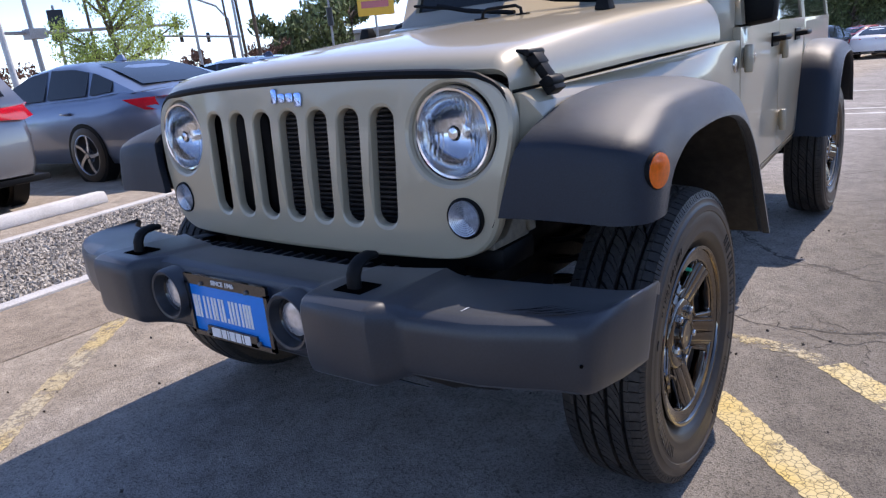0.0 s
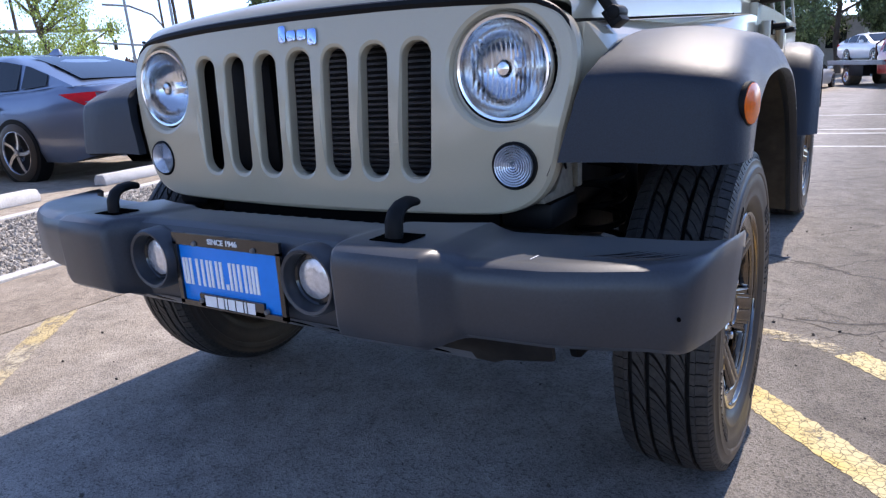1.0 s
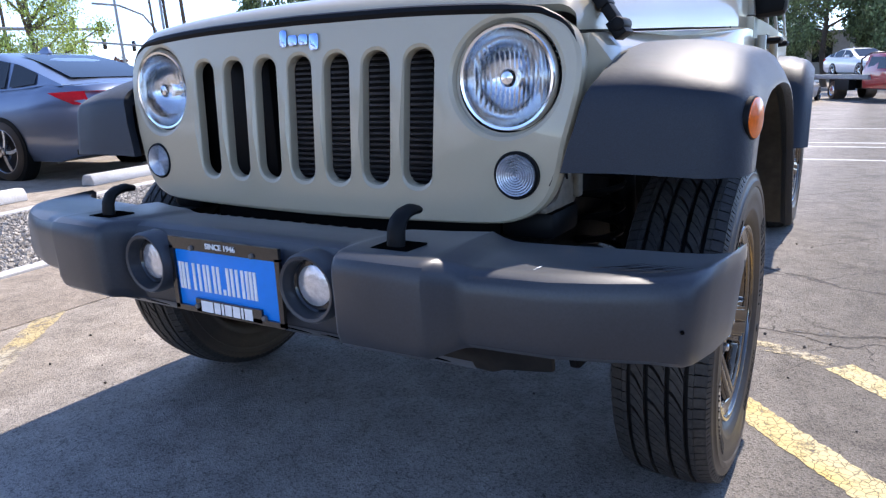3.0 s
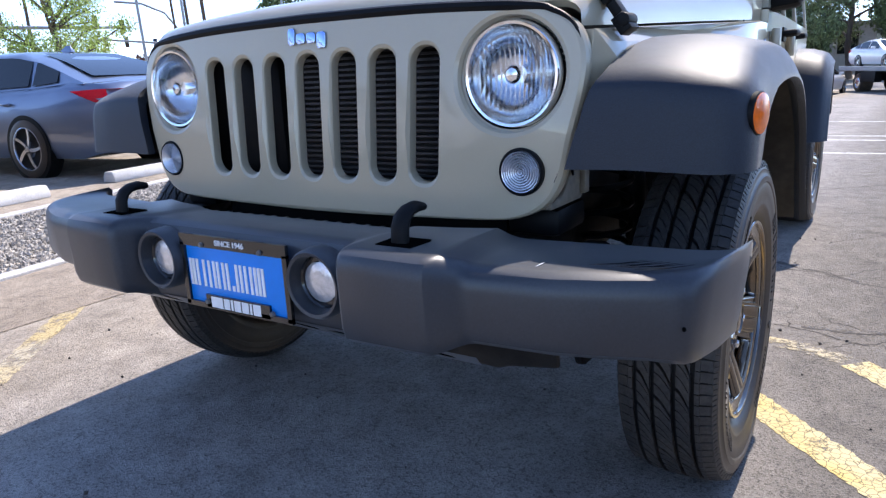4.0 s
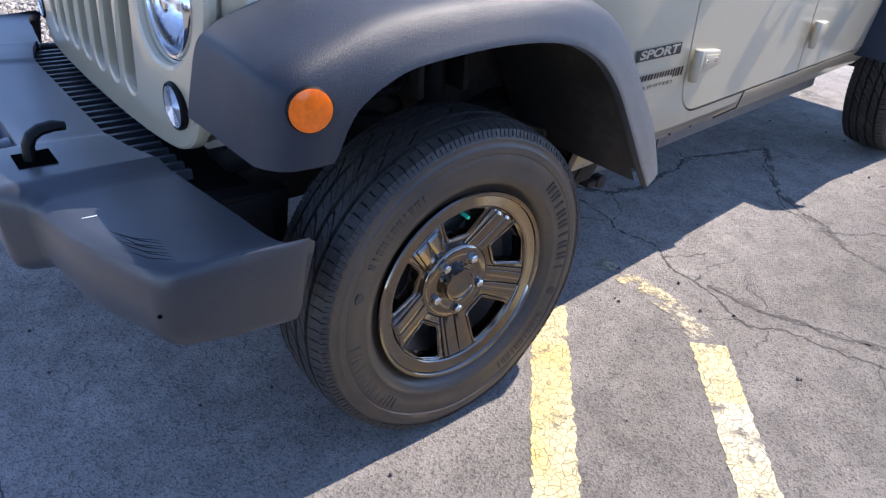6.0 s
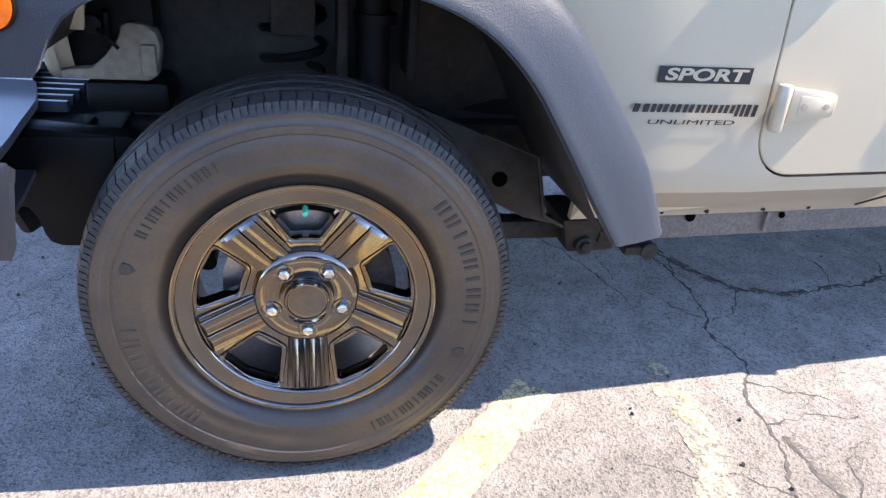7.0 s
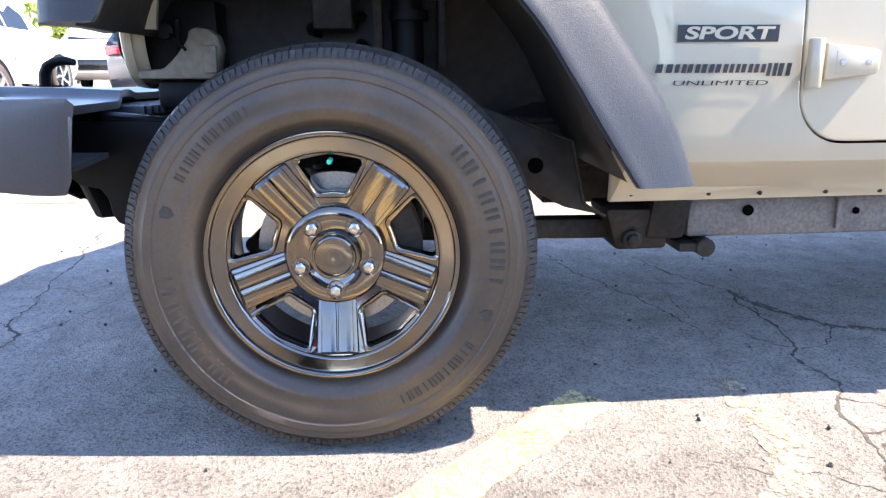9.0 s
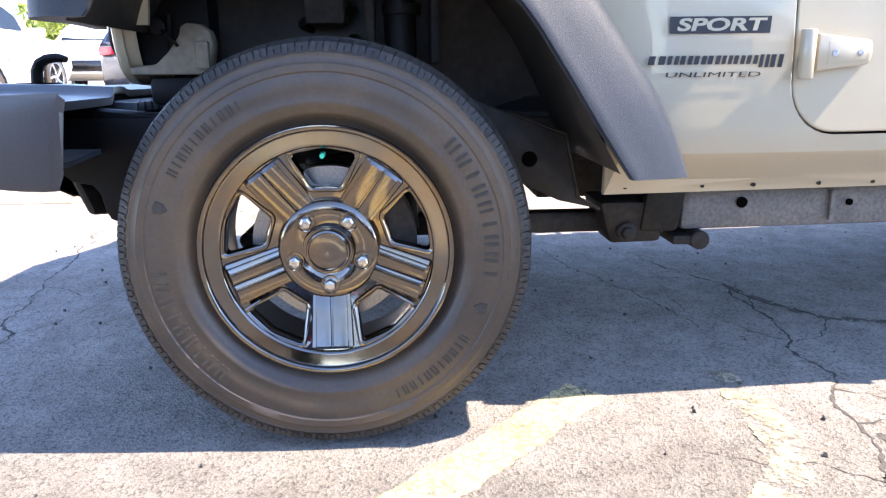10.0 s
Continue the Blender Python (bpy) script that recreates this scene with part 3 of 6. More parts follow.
g = Geo().box(-0.40, -0.15, -0.41, -0.385, 0.70, 1.07).box(0.325, 0.345, -0.42, -0.39, 0.70, 1.07).rod((0.33, -0.42, 0.74), (0.35, -0.42, 0.95), 0.012).rod((-0.2, -0.43, 0.72), (-0.2, -0.43, 1.05), 0.012)
bodypart("radiator_shroud", g, BLACK, bevel=0.003, split=True)

# headlights
for s in (-1, 1):
    m = Matrix.Translation((s * 0.502, -0.438, 0.966)) @ Matrix.Rotation(radians(90), 4, "X")
    lamp_ring = Geo().loft([[grille_at(s * 0.502 + r * cos(2 * pi * k / 48), 0.966 + r * sin(2 * pi * k / 48), d) for k in range(48)] for r, d in ((0.1178, 0.010), (0.113, 0.012), (0.1075, 0.016), (0.1035, 0.020))], True, False)
    part("lamp_recess", lamp_ring, PAINT, grille)
    lamp = part("headlight", Geo().spin([(0.103, -0.03), (0.103, -0.004), (0.099, 0.0), (0.097, -0.02)], 48, m), BLACK, jeep, "round clear headlight")
    part("bezel", Geo().spin([(0.1030, -0.02), (0.1025, 0.006), (0.098, 0.013), (0.093, 0.012), (0.0895, 0.0), (0.0895, -0.02)], 56, m), CHROME, lamp, "chrome ring")
    part("reflector", Geo().spin([(0.0905, 0.0), (0.083, -0.022), (0.067, -0.040), (0.045, -0.054), (0.022, -0.06), (0.0005, -0.06)], 48, m), REFLECTOR, lamp, "faceted mirror reflector")
    part("bulb_cap", Geo().spin([(0.0005, 0.002), (0.012, 0.0), (0.017, -0.006), (0.018, -0.03), (0.012, -0.06)], 24, m), CHROME, lamp)
    lens = part("lens", Geo().spin([(0.0905, 0.006), (0.080, 0.012), (0.056, 0.018), (0.028, 0.021), (0.0005, 0.022)], 48, m), LENS_GLASS, lamp, "clear glass lens")
    lens.visible_shadow = False
    # turn signals
    m = Matrix.Translation((s * 0.529, -0.464, 0.783)) @ Matrix.Rotation(radians(90), 4, "X")
    sig = part("turn_signal", Geo().spin([(0.047, -0.03), (0.047, 0.004), (0.044, 0.008), (0.041, 0.004), (0.041, -0.02)], 36, m), BLACK, jeep, "round clear turn signal lamp")
    prof = [(0.042, 0.002)]
    for k in range(8):
        r = 0.041 - k * 0.0050
        prof += [(r - 0.0010, 0.0080), (r - 0.0030, 0.0070), (r - 0.0044, 0.0020)]
    prof.append((0.0005, 0.006))
    part("lens", Geo().spin(prof, 36, m), FOG, sig, "ribbed clear lens", smooth=12)

# lettering on the grille as plain shapes
g = Geo()
for x0, x1, z0, z1 in ((-0.050, -0.030, 1.050, 1.088), (-0.025, 0.001, 1.052, 1.076), (0.006, 0.032, 1.052, 1.076), (0.037, 0.062, 1.040, 1.076)):
    pl = rounded(x0, x1, z0, z1, 0.006, 3)
    g.loft([[grille_at(u, v, -0.001) for u, v in pl], [grille_at(u, v, -0.006) for u, v in pl]])
part("emblem", g, BADGE, grille, "small blue chrome emblem shape", bevel=0.001, split=True)


# hood
def hood_w(y):
    return table([(-0.5, 0.632), (0.2, 0.668), (0.74, 0.728)], y)


def hood_edge(y):
    return table([(-0.5, 1.046), (0.74, 1.088)], y)


def hood_top(y):
    return table([(-0.450, 1.114), (-0.435, 1.132), (-0.41, 1.147), (-0.36, 1.158), (-0.2, 1.176), (0.0, 1.194), (0.4, 1.226), (0.86, 1.256)], y)


def hood_ring(y):
    w, e, t = hood_w(y), hood_edge(y), hood_top(y)
    r = min(0.085, (t - 0.02 - e) * 0.9)
    front = max(0, (-0.36 - y) / 0.11)
    w2 = w - 0.01 * front
    pts = [(w2, e), (w2, e + 0.02)] + [(w2 - r * (1 - cos(a)), lerp(e + 0.02, t - 0.018, sin(a))) for a in [radians(k * 15) for k in range(1, 6)]]
    pts += [(w2 * k, t - 0.018 * k * k / 0.74) for k in (0.80, 0.68, 0.5, 0.3, 0.12, 0)]
    pts = pts + [(-x, z) for x, z in pts[-2::-1]]
    return pts


ys = [-0.450, -0.444, -0.435, -0.418, -0.395, -0.36, -0.3, -0.2, -0.08, 0.06, 0.2, 0.4, 0.6, 0.74]
rings = []
for y in ys:
    ring = []
    for x, z in hood_ring(y):
        yy = y + (0.05 * (abs(x) / 0.64) ** 3 if y < -0.2 else 0.05 * (abs(x) / 0.64) ** 3 * max(0, 1 - (y + 0.2) / 0.4))
        ring.append((x, yy, z))
    rings.append(ring)
hood = bodypart("hood", Geo().loft(rings, False).loft([[(x, y + 0.012, z - 0.012) for x, y, z in rings[0]], rings[0]], False), PAINT, "beige hood panel", smooth=40)
# black weather strip between hood and grille
g = Geo()
pts = [grille_at(x, z + 0.007, 0.006) for x, z in half[24:]]
pts = pts + [(-p[0], p[1], p[2]) for p in pts[-2::-1]]
bodypart("hood_seal", Geo().tube(pts, [table([(0, 0.0125), (0.50, 0.0115), (0.59, 0.0065), (0.64, 0.004)], abs(q[0])) for q in pts], 8), BLACK)

# fender sides, cowl and lower body
bodypart("fender_core", Geo().box(-0.60, 0.60, -0.36, 0.78, 1.02, 1.06), BLACK)


def side_x(z, y=1.0):
    tuck = min(1, max(0, (0.56 - z) / 0.115))
    return 0.757 - 0.088 * tuck * tuck * (3 - 2 * tuck) - 0.012 * max(0, z - 0.9)


def side(u, v, d):
    return (side_x(v) - d, u, v)


# one panel from the grille along the fender and down the cowl to the sill
def fender_at(u, v, d):
    k = min(1, max(0, (u - 0.15) / 0.55))
    f = table([(0.76, 0.613), (0.80, 0.626), (0.865, 0.648), (0.936, 0.668), (0.974, 0.679), (1.0, 0.680), (1.02, 0.668), (1.04, 0.650), (1.06, 0.636)], v)
    return (lerp(f + hood_w(u) - 0.636, side_x(v), k * k * (3 - 2 * k)) - d, u, v)


cowl = [(-0.395, 0.80), (-0.37, 0.80), (-0.34, 0.93), (0.34, 0.93), (0.44, 0.80), (0.54, 0.62), (0.555, 0.448), (1.30, 0.452), (1.30, 0.572), (1.005, 0.572)] + arc(0.990, 0.675, 0.103, 268, 182, 7) + [(0.880, 0.85), (0.872, 1.078), (0.745, 1.080), (-0.395, 1.040)]
bodypart("fender_side", Geo().sheet(cowl, [], fender_at, 0.02, 0.03, 0.003), PAINT, "beige side panel from grille to door", both=True, smooth=20)
sill = [(1.306, 0.452), (2.55, 0.455), (2.47, 0.572), (1.306, 0.572)]
bodypart("sill_panel", Geo().sheet(sill, [], side, 0.02, 0.06, 0.003), PAINT, both=True, smooth=20)
d1 = [(1.005, 0.580), (1.685, 0.580), (1.690, 1.13), (0.884, 1.12), (0.886, 0.90)] + arc(0.991, 0.675, 0.095, 182, 262, 7)
d2 = [(1.698, 0.580), (2.42, 0.580), (2.36, 0.75), (2.47, 0.98), (2.50, 1.13), (1.703, 1.13)]
hinge = Geo()
for z in (0.728, 1.02):
    hinge.loft([[(x, 0.925, z - 0.034), (x, 1.030, z - 0.022), (x, 1.036, z - 0.016), (x, 1.036, z + 0.018), (x, 1.030, z + 0.024), (x, 0.925, z + 0.036)] for x in (0.750, 0.776)])
    hinge.rod((0.778, 0.902, z - 0.048), (0.778, 0.902, z + 0.044), 0.0145, n=16)
hinge_pad = Geo()
for z in (0.728, 1.02):
    hinge_pad.loft([[(x, 0.945, z - 0.022), (x, 1.022, z - 0.014), (x, 1.022, z + 0.014), (x, 0.945, z + 0.022)] for x in (0.770, 0.7775)])
hinge2 = Geo()
for z in (0.71, 1.02):
    hinge2.box(0.752, 0.778, 1.72, 1.80, z - 0.033, z + 0.033).rod((0.779, 1.70, z - 0.048), (0.779, 1.70, z + 0.045), 0.014)
screws = Geo()
for z in (0.725, 1.02):
    for y in (0.958, 1.010):
        screws.rod((0.775, y, z + 0.003), (0.7795, y, z + 0.003), 0.0075, 0.006, 14)
handle = Geo().tube([(0.757, 1.50, 1.06), (0.80, 1.505, 1.063), (0.805, 1.56, 1.063), (0.805, 1.62, 1.063), (0.757, 1.63, 1.06)], 0.013).box(0.75, 0.762, 1.49, 1.65, 1.03, 1.085)
for s in (1, -1):
    flip = (lambda q: q) if s == 1 else (lambda q: q.mirrored())
    door = part("front_door", flip(Geo().sheet(d1, [], side, 0.03, 0.06, 0.004)), PAINT, jeep, "beige front door with exposed hinges", smooth=20)
    part("hinge", flip(hinge), PAINT, door, "", bevel=0.004, split=True)
    part("hinge_pad", flip(hinge_pad), PAINT, door, "", bevel=0.002, split=True)
    part("hinge_screw", flip(screws), NUT, door, split=True)
    part("handle", flip(handle), BLACK, door, "black door handle", bevel=0.003)
    door = part("rear_door", flip(Geo().sheet(d2, [], side, 0.03, 0.06, 0.004)), PAINT, jeep, "beige rear door with exposed hinges", smooth=20)
    part("hinge", flip(hinge2), PAINT, door, "", bevel=0.004, split=True)
    part("handle", flip(handle.moved(Matrix.Translation((0, 0.66, 0)))), BLACK, door, "black door handle", bevel=0.003)
# rear quarter, tub inside, roof
quarter = [(2.50, 0.98), (2.52, 1.13), (3.72, 1.13), (3.72, 0.55), (3.42, 0.55), (3.36, 0.80), (3.2, 0.93), (2.7, 0.93), (2.56, 0.86)]
bodypart("rear_quarter", Geo().sheet(quarter, [], side, 0.03, 0.08, 0.004), PAINT, both=True)
bodypart("tub", Geo().box(-0.70, 0.70, 0.78, 3.72, 0.50, 1.10), BLACK)
bodypart("tailgate", Geo().box(-0.74, 0.74, 3.70, 3.75, 0.55, 1.13), PAINT, bevel=0.01)
g = Geo().loft([[(-x, 0.76, 1.06), (-x, 0.76, 1.245), (x, 0.76, 1.245), (x, 0.76, 1.06)] if k == 0 else [(-x, 0.90, 1.06), (-x, 0.90, 1.262), (x, 0.90, 1.262), (x, 0.90, 1.06)] for k, x in ((0, 0.69), (1, 0.735))])
bodypart("cowl_top", g, PAINT, bevel=0.012)


def slant(z):
    return 0.885 + (z - 1.25) * 0.42


g = Geo()
ring = [(-0.72, 1.245), (0.72, 1.245), (0.66, 1.76), (-0.66, 1.76)]
inner = [(-0.64, 1.315), (0.64, 1.315), (0.60, 1.70), (-0.60, 1.70)]
for a, b in zip(range(4), (1, 2, 3, 0)):
    q = [ring[a], ring[b], inner[b], inner[a]]
    g.loft([[(x, slant(z), z) for x, z in q], [(x, slant(z) + 0.05, z) for x, z in q]])
bodypart("windshield_frame", g, PAINT, bevel=0.006)
g = Geo().add([(x, slant(z) + 0.02, z) for x, z in inner], [(0, 1, 2, 3)])
bodypart("windshield", g, WINDOW, "dark reflecting windshield")
g = Geo().box(-0.66, 0.66, 1.10, 3.70, 1.74, 1.82)
bodypart("hardtop", g, BLACK, bevel=0.04)
for y0, y1, top0, top1 in ((0.98, 1.66, 1.16, 1.66), (1.73, 2.44, 1.73, 2.42), (2.56, 3.62, 2.54, 3.6)):
    g = Geo().add([(0.742, y0, 1.14), (0.742, y1, 1.14), (0.665, top1, 1.74), (0.665, top0, 1.74)], [(0, 1, 2, 3)])
    bodypart("side_window", g, WINDOW, both=True)
g = Geo()
for y0, y1, y2, y3 in ((0.91, 0.98, 1.16, 1.10), (1.66, 1.73, 1.73, 1.66), (2.44, 2.56, 2.54, 2.42), (3.62, 3.72, 3.70, 3.6)):
    g.loft([[(0.75, y0, 1.13), (0.75, y1, 1.13), (0.72, y1, 1.13), (0.72, y0, 1.13)], [(0.672, y3, 1.75), (0.672, y2, 1.75), (0.64, y2, 1.75), (0.64, y3, 1.75)]])
bodypart("pillar", g, PAINT, both=True, split=True)
g = Geo().add([(-0.66, 3.72, 1.14), (0.66, 3.72, 1.14), (0.62, 3.66, 1.74), (-0.62, 3.66, 1.74)], [(0, 1, 2, 3)])
bodypart("rear_window", g, WINDOW)

# wipers, hood loop and bump stops
for s in (-1, 1):
    g = Geo().tube([(s * 0.20 + 0.10, 0.86, 1.262), (s * 0.20 - 0.12, 0.872, 1.29), (s * 0.20 - 0.30, 0.89, 1.33)], 0.010, 6).tube([(s * 0.20 + 0.02, 0.875, 1.272), (s * 0.20 - 0.44, 0.905, 1.345)], 0.007, 6)
    bodypart("wiper", g, BLACK)
g = Geo().tube([(-0.085, 0.60, 1.236), (-0.08, 0.60, 1.262), (-0.06, 0.60, 1.272), (0.06, 0.60, 1.272), (0.08, 0.60, 1.262), (0.085, 0.60, 1.236)], 0.006, 8).box(-0.11, -0.07, 0.585, 0.615, 1.235, 1.243).box(0.07, 0.11, 0.585, 0.615, 1.235, 1.243)
bodypart("footman_loop", g, BLACK)
g = Geo().loft([[(0.46, 0.38, 1.215), (0.51, 0.38, 1.212), (0.51, 0.43, 1.215), (0.46, 0.43, 1.217)], [(0.468, 0.388, 1.25), (0.502, 0.388, 1.25), (0.502, 0.422, 1.25), (0.468, 0.422, 1.25)]])
bodypart("hood_bump_stop", g, BLACK, both=True, bevel=0.004)
# hood latches
g = Geo()
m = Matrix.Translation((0.638, -0.309, 1.076)) @ Matrix.Rotation(radians(-35), 4, "Y")
g.box(0.004, 0.030, -0.024, 0.024, -0.062, -0.026, m).rod(m @ Vector((0.024, -0.027, -0.040)), m @ Vector((0.024, 0.027, -0.040)), 0.013, n=14)
g.box(0.010, 0.030, -0.016, 0.016, -0.032, 0.026, m).box(0.008, 0.032, -0.021, 0.021, 0.004, 0.030, m)
g.rod(m @ Vector((0.024, -0.032, 0.036)), m @ Vector((0.024, 0.034, 0.036)), 0.008, n=12).tube([m @ Vector(q) for q in ((0.018, -0.004, 0.034), (0.010, -0.012, 0.048), (0.0, -0.020, 0.060))], [0.009, 0.007, 0.004], 8)
bodypart("hood_latch", g, BLACK, "black rubber hood latch", both=True, bevel=0.004)
# mirrors
m = Matrix.Translation((0.795, 1.02, 1.205))
g = Geo().loft([[m @ Vector(p) for p in ((-0.07, 0.035, -0.090), (0.050, 0.035, -0.078), (0.062, 0.035, 0.09), (-0.06, 0.035, 0.10))], [m @ Vector(p) for p in ((-0.062, -0.03, -0.078), (0.042, -0.03, -0.066), (0.052, -0.03, 0.07), (-0.054, -0.03, 0.085))]])
g.box(0.74, 0.82, 1.0, 1.04, 1.145, 1.19)
bodypart("mirror", g, BLACK, "black door mirror", both=True, bevel=0.018)
# round side badge and side lettering
g = Geo().rod((0.748, 0.815, 1.005), (0.762, 0.815, 1.005), 0.027, 0.025, 28)
bodypart("side_badge", g, NUT, "small round metal badge", both=True, bevel=0.002)

# flares
def flare(ribbon, opening, inner_x, outer, front=0.0):
    """A fender flare swept along its arch: ribbon is the crown line, opening the lower lip, in (y, z)."""
    a, b = smooth_path(ribbon, 5), smooth_path(opening, 5)
    rings = []
    for p, q in zip(a, b):
        xi, d = inner_x(p.x), (q - p)
        # the front corner is tight, the crown and the rear leg are broad
        w = min(1, max(0, (p.x + 0.44) / 0.20))
        b = [lerp(u, v, w) for u, v in zip((0.060, 0.038, 0.018, 0.006, 0.0, 0.0), (0.085, 0.062, 0.046, 0.034, 0.016, 0.004))]
        pts = [(xi, p.x, p.y), (lerp(xi, outer, 0.2), p.x, p.y + 0.002), (lerp(xi, outer, 0.36), p.x, p.y + 0.003), (lerp(xi, outer, 0.5), p.x, p.y + 0.002), (outer - b[0], p.x, p.y - 0.001), (outer - b[1], *(p + d * 0.035)), (outer - b[2], *(p + d * 0.12)), (outer - b[3], *(p + d * 0.26)),
               (outer - b[4], *(p + d * 0.58)), (outer - b[5], *(p + d * 0.84)), (outer, *(p + d * 0.90)), (outer + 0.001, *(p + d * 0.97)), (outer - 0.006, *q), (outer - 0.016, *q), (outer - 0.022, *(q - d * 0.08)), (outer - 0.055, *(q - d * 0.4)), (xi, *(p + d * 0.22))]
        # the crown falls away outwards
        top = min(1, max(0, (p.y - 0.90) / 0.10))
        pts = [(x, y, z - top * fall * 0.034 * ((x - xi) / (outer - xi)) ** 2) for (x, y, z), fall in zip(pts, (0, 1, 1, 1, 1, 0.9, 0.7, 0.4, 0.1, 0, 0, 0, 0, 0, 0, 0, 0))]
        # the front corner is rounded in plan
        rings.append([(x, y + front * max(0, (x - 0.72) / 0.218) ** 5 * min(1, max(0, (-0.16 - y) / 0.28)), z) for x, y, z in pts])
    return Geo().loft(rings, True, True)


rib = [(-0.475, 0.792), (-0.469, 0.855), (-0.460, 0.918), (-0.446, 0.950), (-0.400, 0.978), (-0.30, 1.008), (-0.18, 1.026), (0.0, 1.030), (0.18, 1.020), (0.315, 0.978), (0.418, 0.892), (0.512, 0.768), (0.600, 0.640), (0.655, 0.512)]
opn = [(-0.375, 0.792), (-0.364, 0.804), (-0.352, 0.826), (-0.340, 0.846), (-0.315, 0.874), (-0.255, 0.905), (-0.18, 0.922), (0.0, 0.93), (0.15, 0.915), (0.255, 0.872), (0.335, 0.80), (0.405, 0.70), (0.472, 0.595), (0.526, 0.516)]
front_flare = flare(rib, opn, lambda y: table([(-0.475, 0.622), (-0.466, 0.648), (-0.453, 0.668), (-0.432, 0.679), (-0.376, 0.686), (-0.2, 0.694), (0.2, 0.708), (0.42, 0.725), (0.56, 0.750), (0.8, 0.752)], y), 0.938, 0.02)
for s in (1, -1):
    fl = part("front_fender_flare", front_flare if s == 1 else front_flare.mirrored(), FLARE, jeep, "textured black plastic fender flare", smooth=40)
    m = Matrix.Translation((s * 0.934, -0.397, 0.886)) @ Matrix.Rotation(radians(s * 78), 4, "Z") @ Matrix.Rotation(radians(90), 4, "X")
    part("side_marker", Geo().spin([(0.0365, -0.02), (0.0365, 0.004), (0.0345, 0.006)], 32, m), BLACK, fl)
    part("marker_lens", Geo().spin([(0.035, 0.0), (0.034, 0.007), (0.022, 0.010), (0.0005, 0.011)], 32, m), AMBER, fl, "amber marker lens")
rib2 = [(2.275, 0.545), (2.32, 0.66), (2.38, 0.80), (2.46, 0.91), (2.56, 0.972), (2.72, 1.0), (2.95, 1.006), (3.16, 0.998), (3.30, 0.96), (3.40, 0.88), (3.48, 0.74), (3.53, 0.60)]
opn2 = [(2.355, 0.545), (2.40, 0.65), (2.455, 0.76), (2.53, 0.85), (2.63, 0.90), (2.76, 0.918), (2.95, 0.924), (3.12, 0.916), (3.22, 0.885), (3.32, 0.81), (3.40, 0.70), (3.45, 0.60)]
bodypart("rear_fender_flare", flare(rib2, opn2, lambda y: 0.745, 0.938), FLARE, "textured black plastic fender flare", both=True, smooth=50)

# front bumper
stations = [(0, -0.722, -0.55, 0.680, 0.488), (0.288, -0.722, -0.55, 0.680, 0.488), (0.304, -0.726, -0.55, 0.681, 0.490), (0.314, -0.748, -0.55, 0.683, 0.500), (0.326, -0.786, -0.55, 0.687, 0.512), (0.332, -0.797, -0.55, 0.688, 0.514),
            (0.342, -0.803, -0.55, 0.689, 0.515), (0.42, -0.802, -0.535, 0.689, 0.516), (0.500, -0.801, -0.512, 0.689, 0.517), (0.514, -0.798, -0.508, 0.689, 0.519), (0.524, -0.788, -0.505, 0.687, 0.521), (0.546, -0.758, -0.50, 0.676, 0.527), (0.556, -0.749, -0.495, 0.670, 0.529), (0.568, -0.745, -0.49, 0.668, 0.530),
            (0.70, -0.729, -0.475, 0.668, 0.528), (0.78, -0.702, -0.465, 0.668, 0.526), (0.84, -0.675, -0.460, 0.668, 0.524), (0.876, -0.654, -0.455, 0.669, 0.523), (0.896, -0.638, -0.45, 0.670, 0.522), (0.908, -0.618, -0.445, 0.671, 0.522), (0.918, -0.585, -0.44, 0.672, 0.522), (0.928, -0.53, -0.430, 0.673, 0.517), (0.936, -0.47, -0.418, 0.674, 0.517), (0.941, -0.425, -0.402, 0.674, 0.519)]
rings = []
for x, yf, yb, zt, zb in stations:
    k = min(1.0, (yb - yf) / 0.08)
    # the towers' flanks run back over the top as a crease
    slip = 0.035 * max(0, 1 - abs(x - 0.535) / 0.04)
    low = x - 0.012 * max(0, (x - 0.84) / 0.10)
    rings.append([(x - slip, yb, zt - 0.010), (x - slip * 0.6, lerp(yf, yb, 0.55), zt - 0.003), (x, yf + 0.040 * k, zt), (x, yf + 0.024 * k, zt - 0.002), (x, yf + 0.010 * k, zt - 0.009), (x, yf + 0.003 * k, zt - 0.021), (x, yf, zt - 0.040),
                  (lerp(x, low, 0.55), yf + 0.004 * k, zb + 0.030), (lerp(x, low, 0.9), yf + 0.010 * k, zb + 0.010), (low, yf + 0.022 * k, zb), (low, yf + 0.06 * k, zb - 0.004), (low, yb, zb + 0.02)])
    lean = 0.032 * min(1.0, max(0, (x - 0.84) / 0.08)) / (zt - zb)
    back = max(yb - (0.001 if x > 0.925 else 9), min(yb - 0.001, yf + 0.035))
    rings[-1] += [(low, yb, zb + 0.030), (low, back, zb + 0.030), (x - slip, back, zt - 0.032), (x - slip, yb, zt - 0.026)]
    rings[-1] = [(px, py - lean * (zt - pz), pz) for px, py, pz in rings[-1]]
rings = [[(-x, y, z) for x, y, z in r] for r in rings[:0:-1]] + rings
bumper = bodypart("front_bumper", Geo().loft(rings, True, True), TRIM, "worn textured black plastic front bumper", smooth=32)
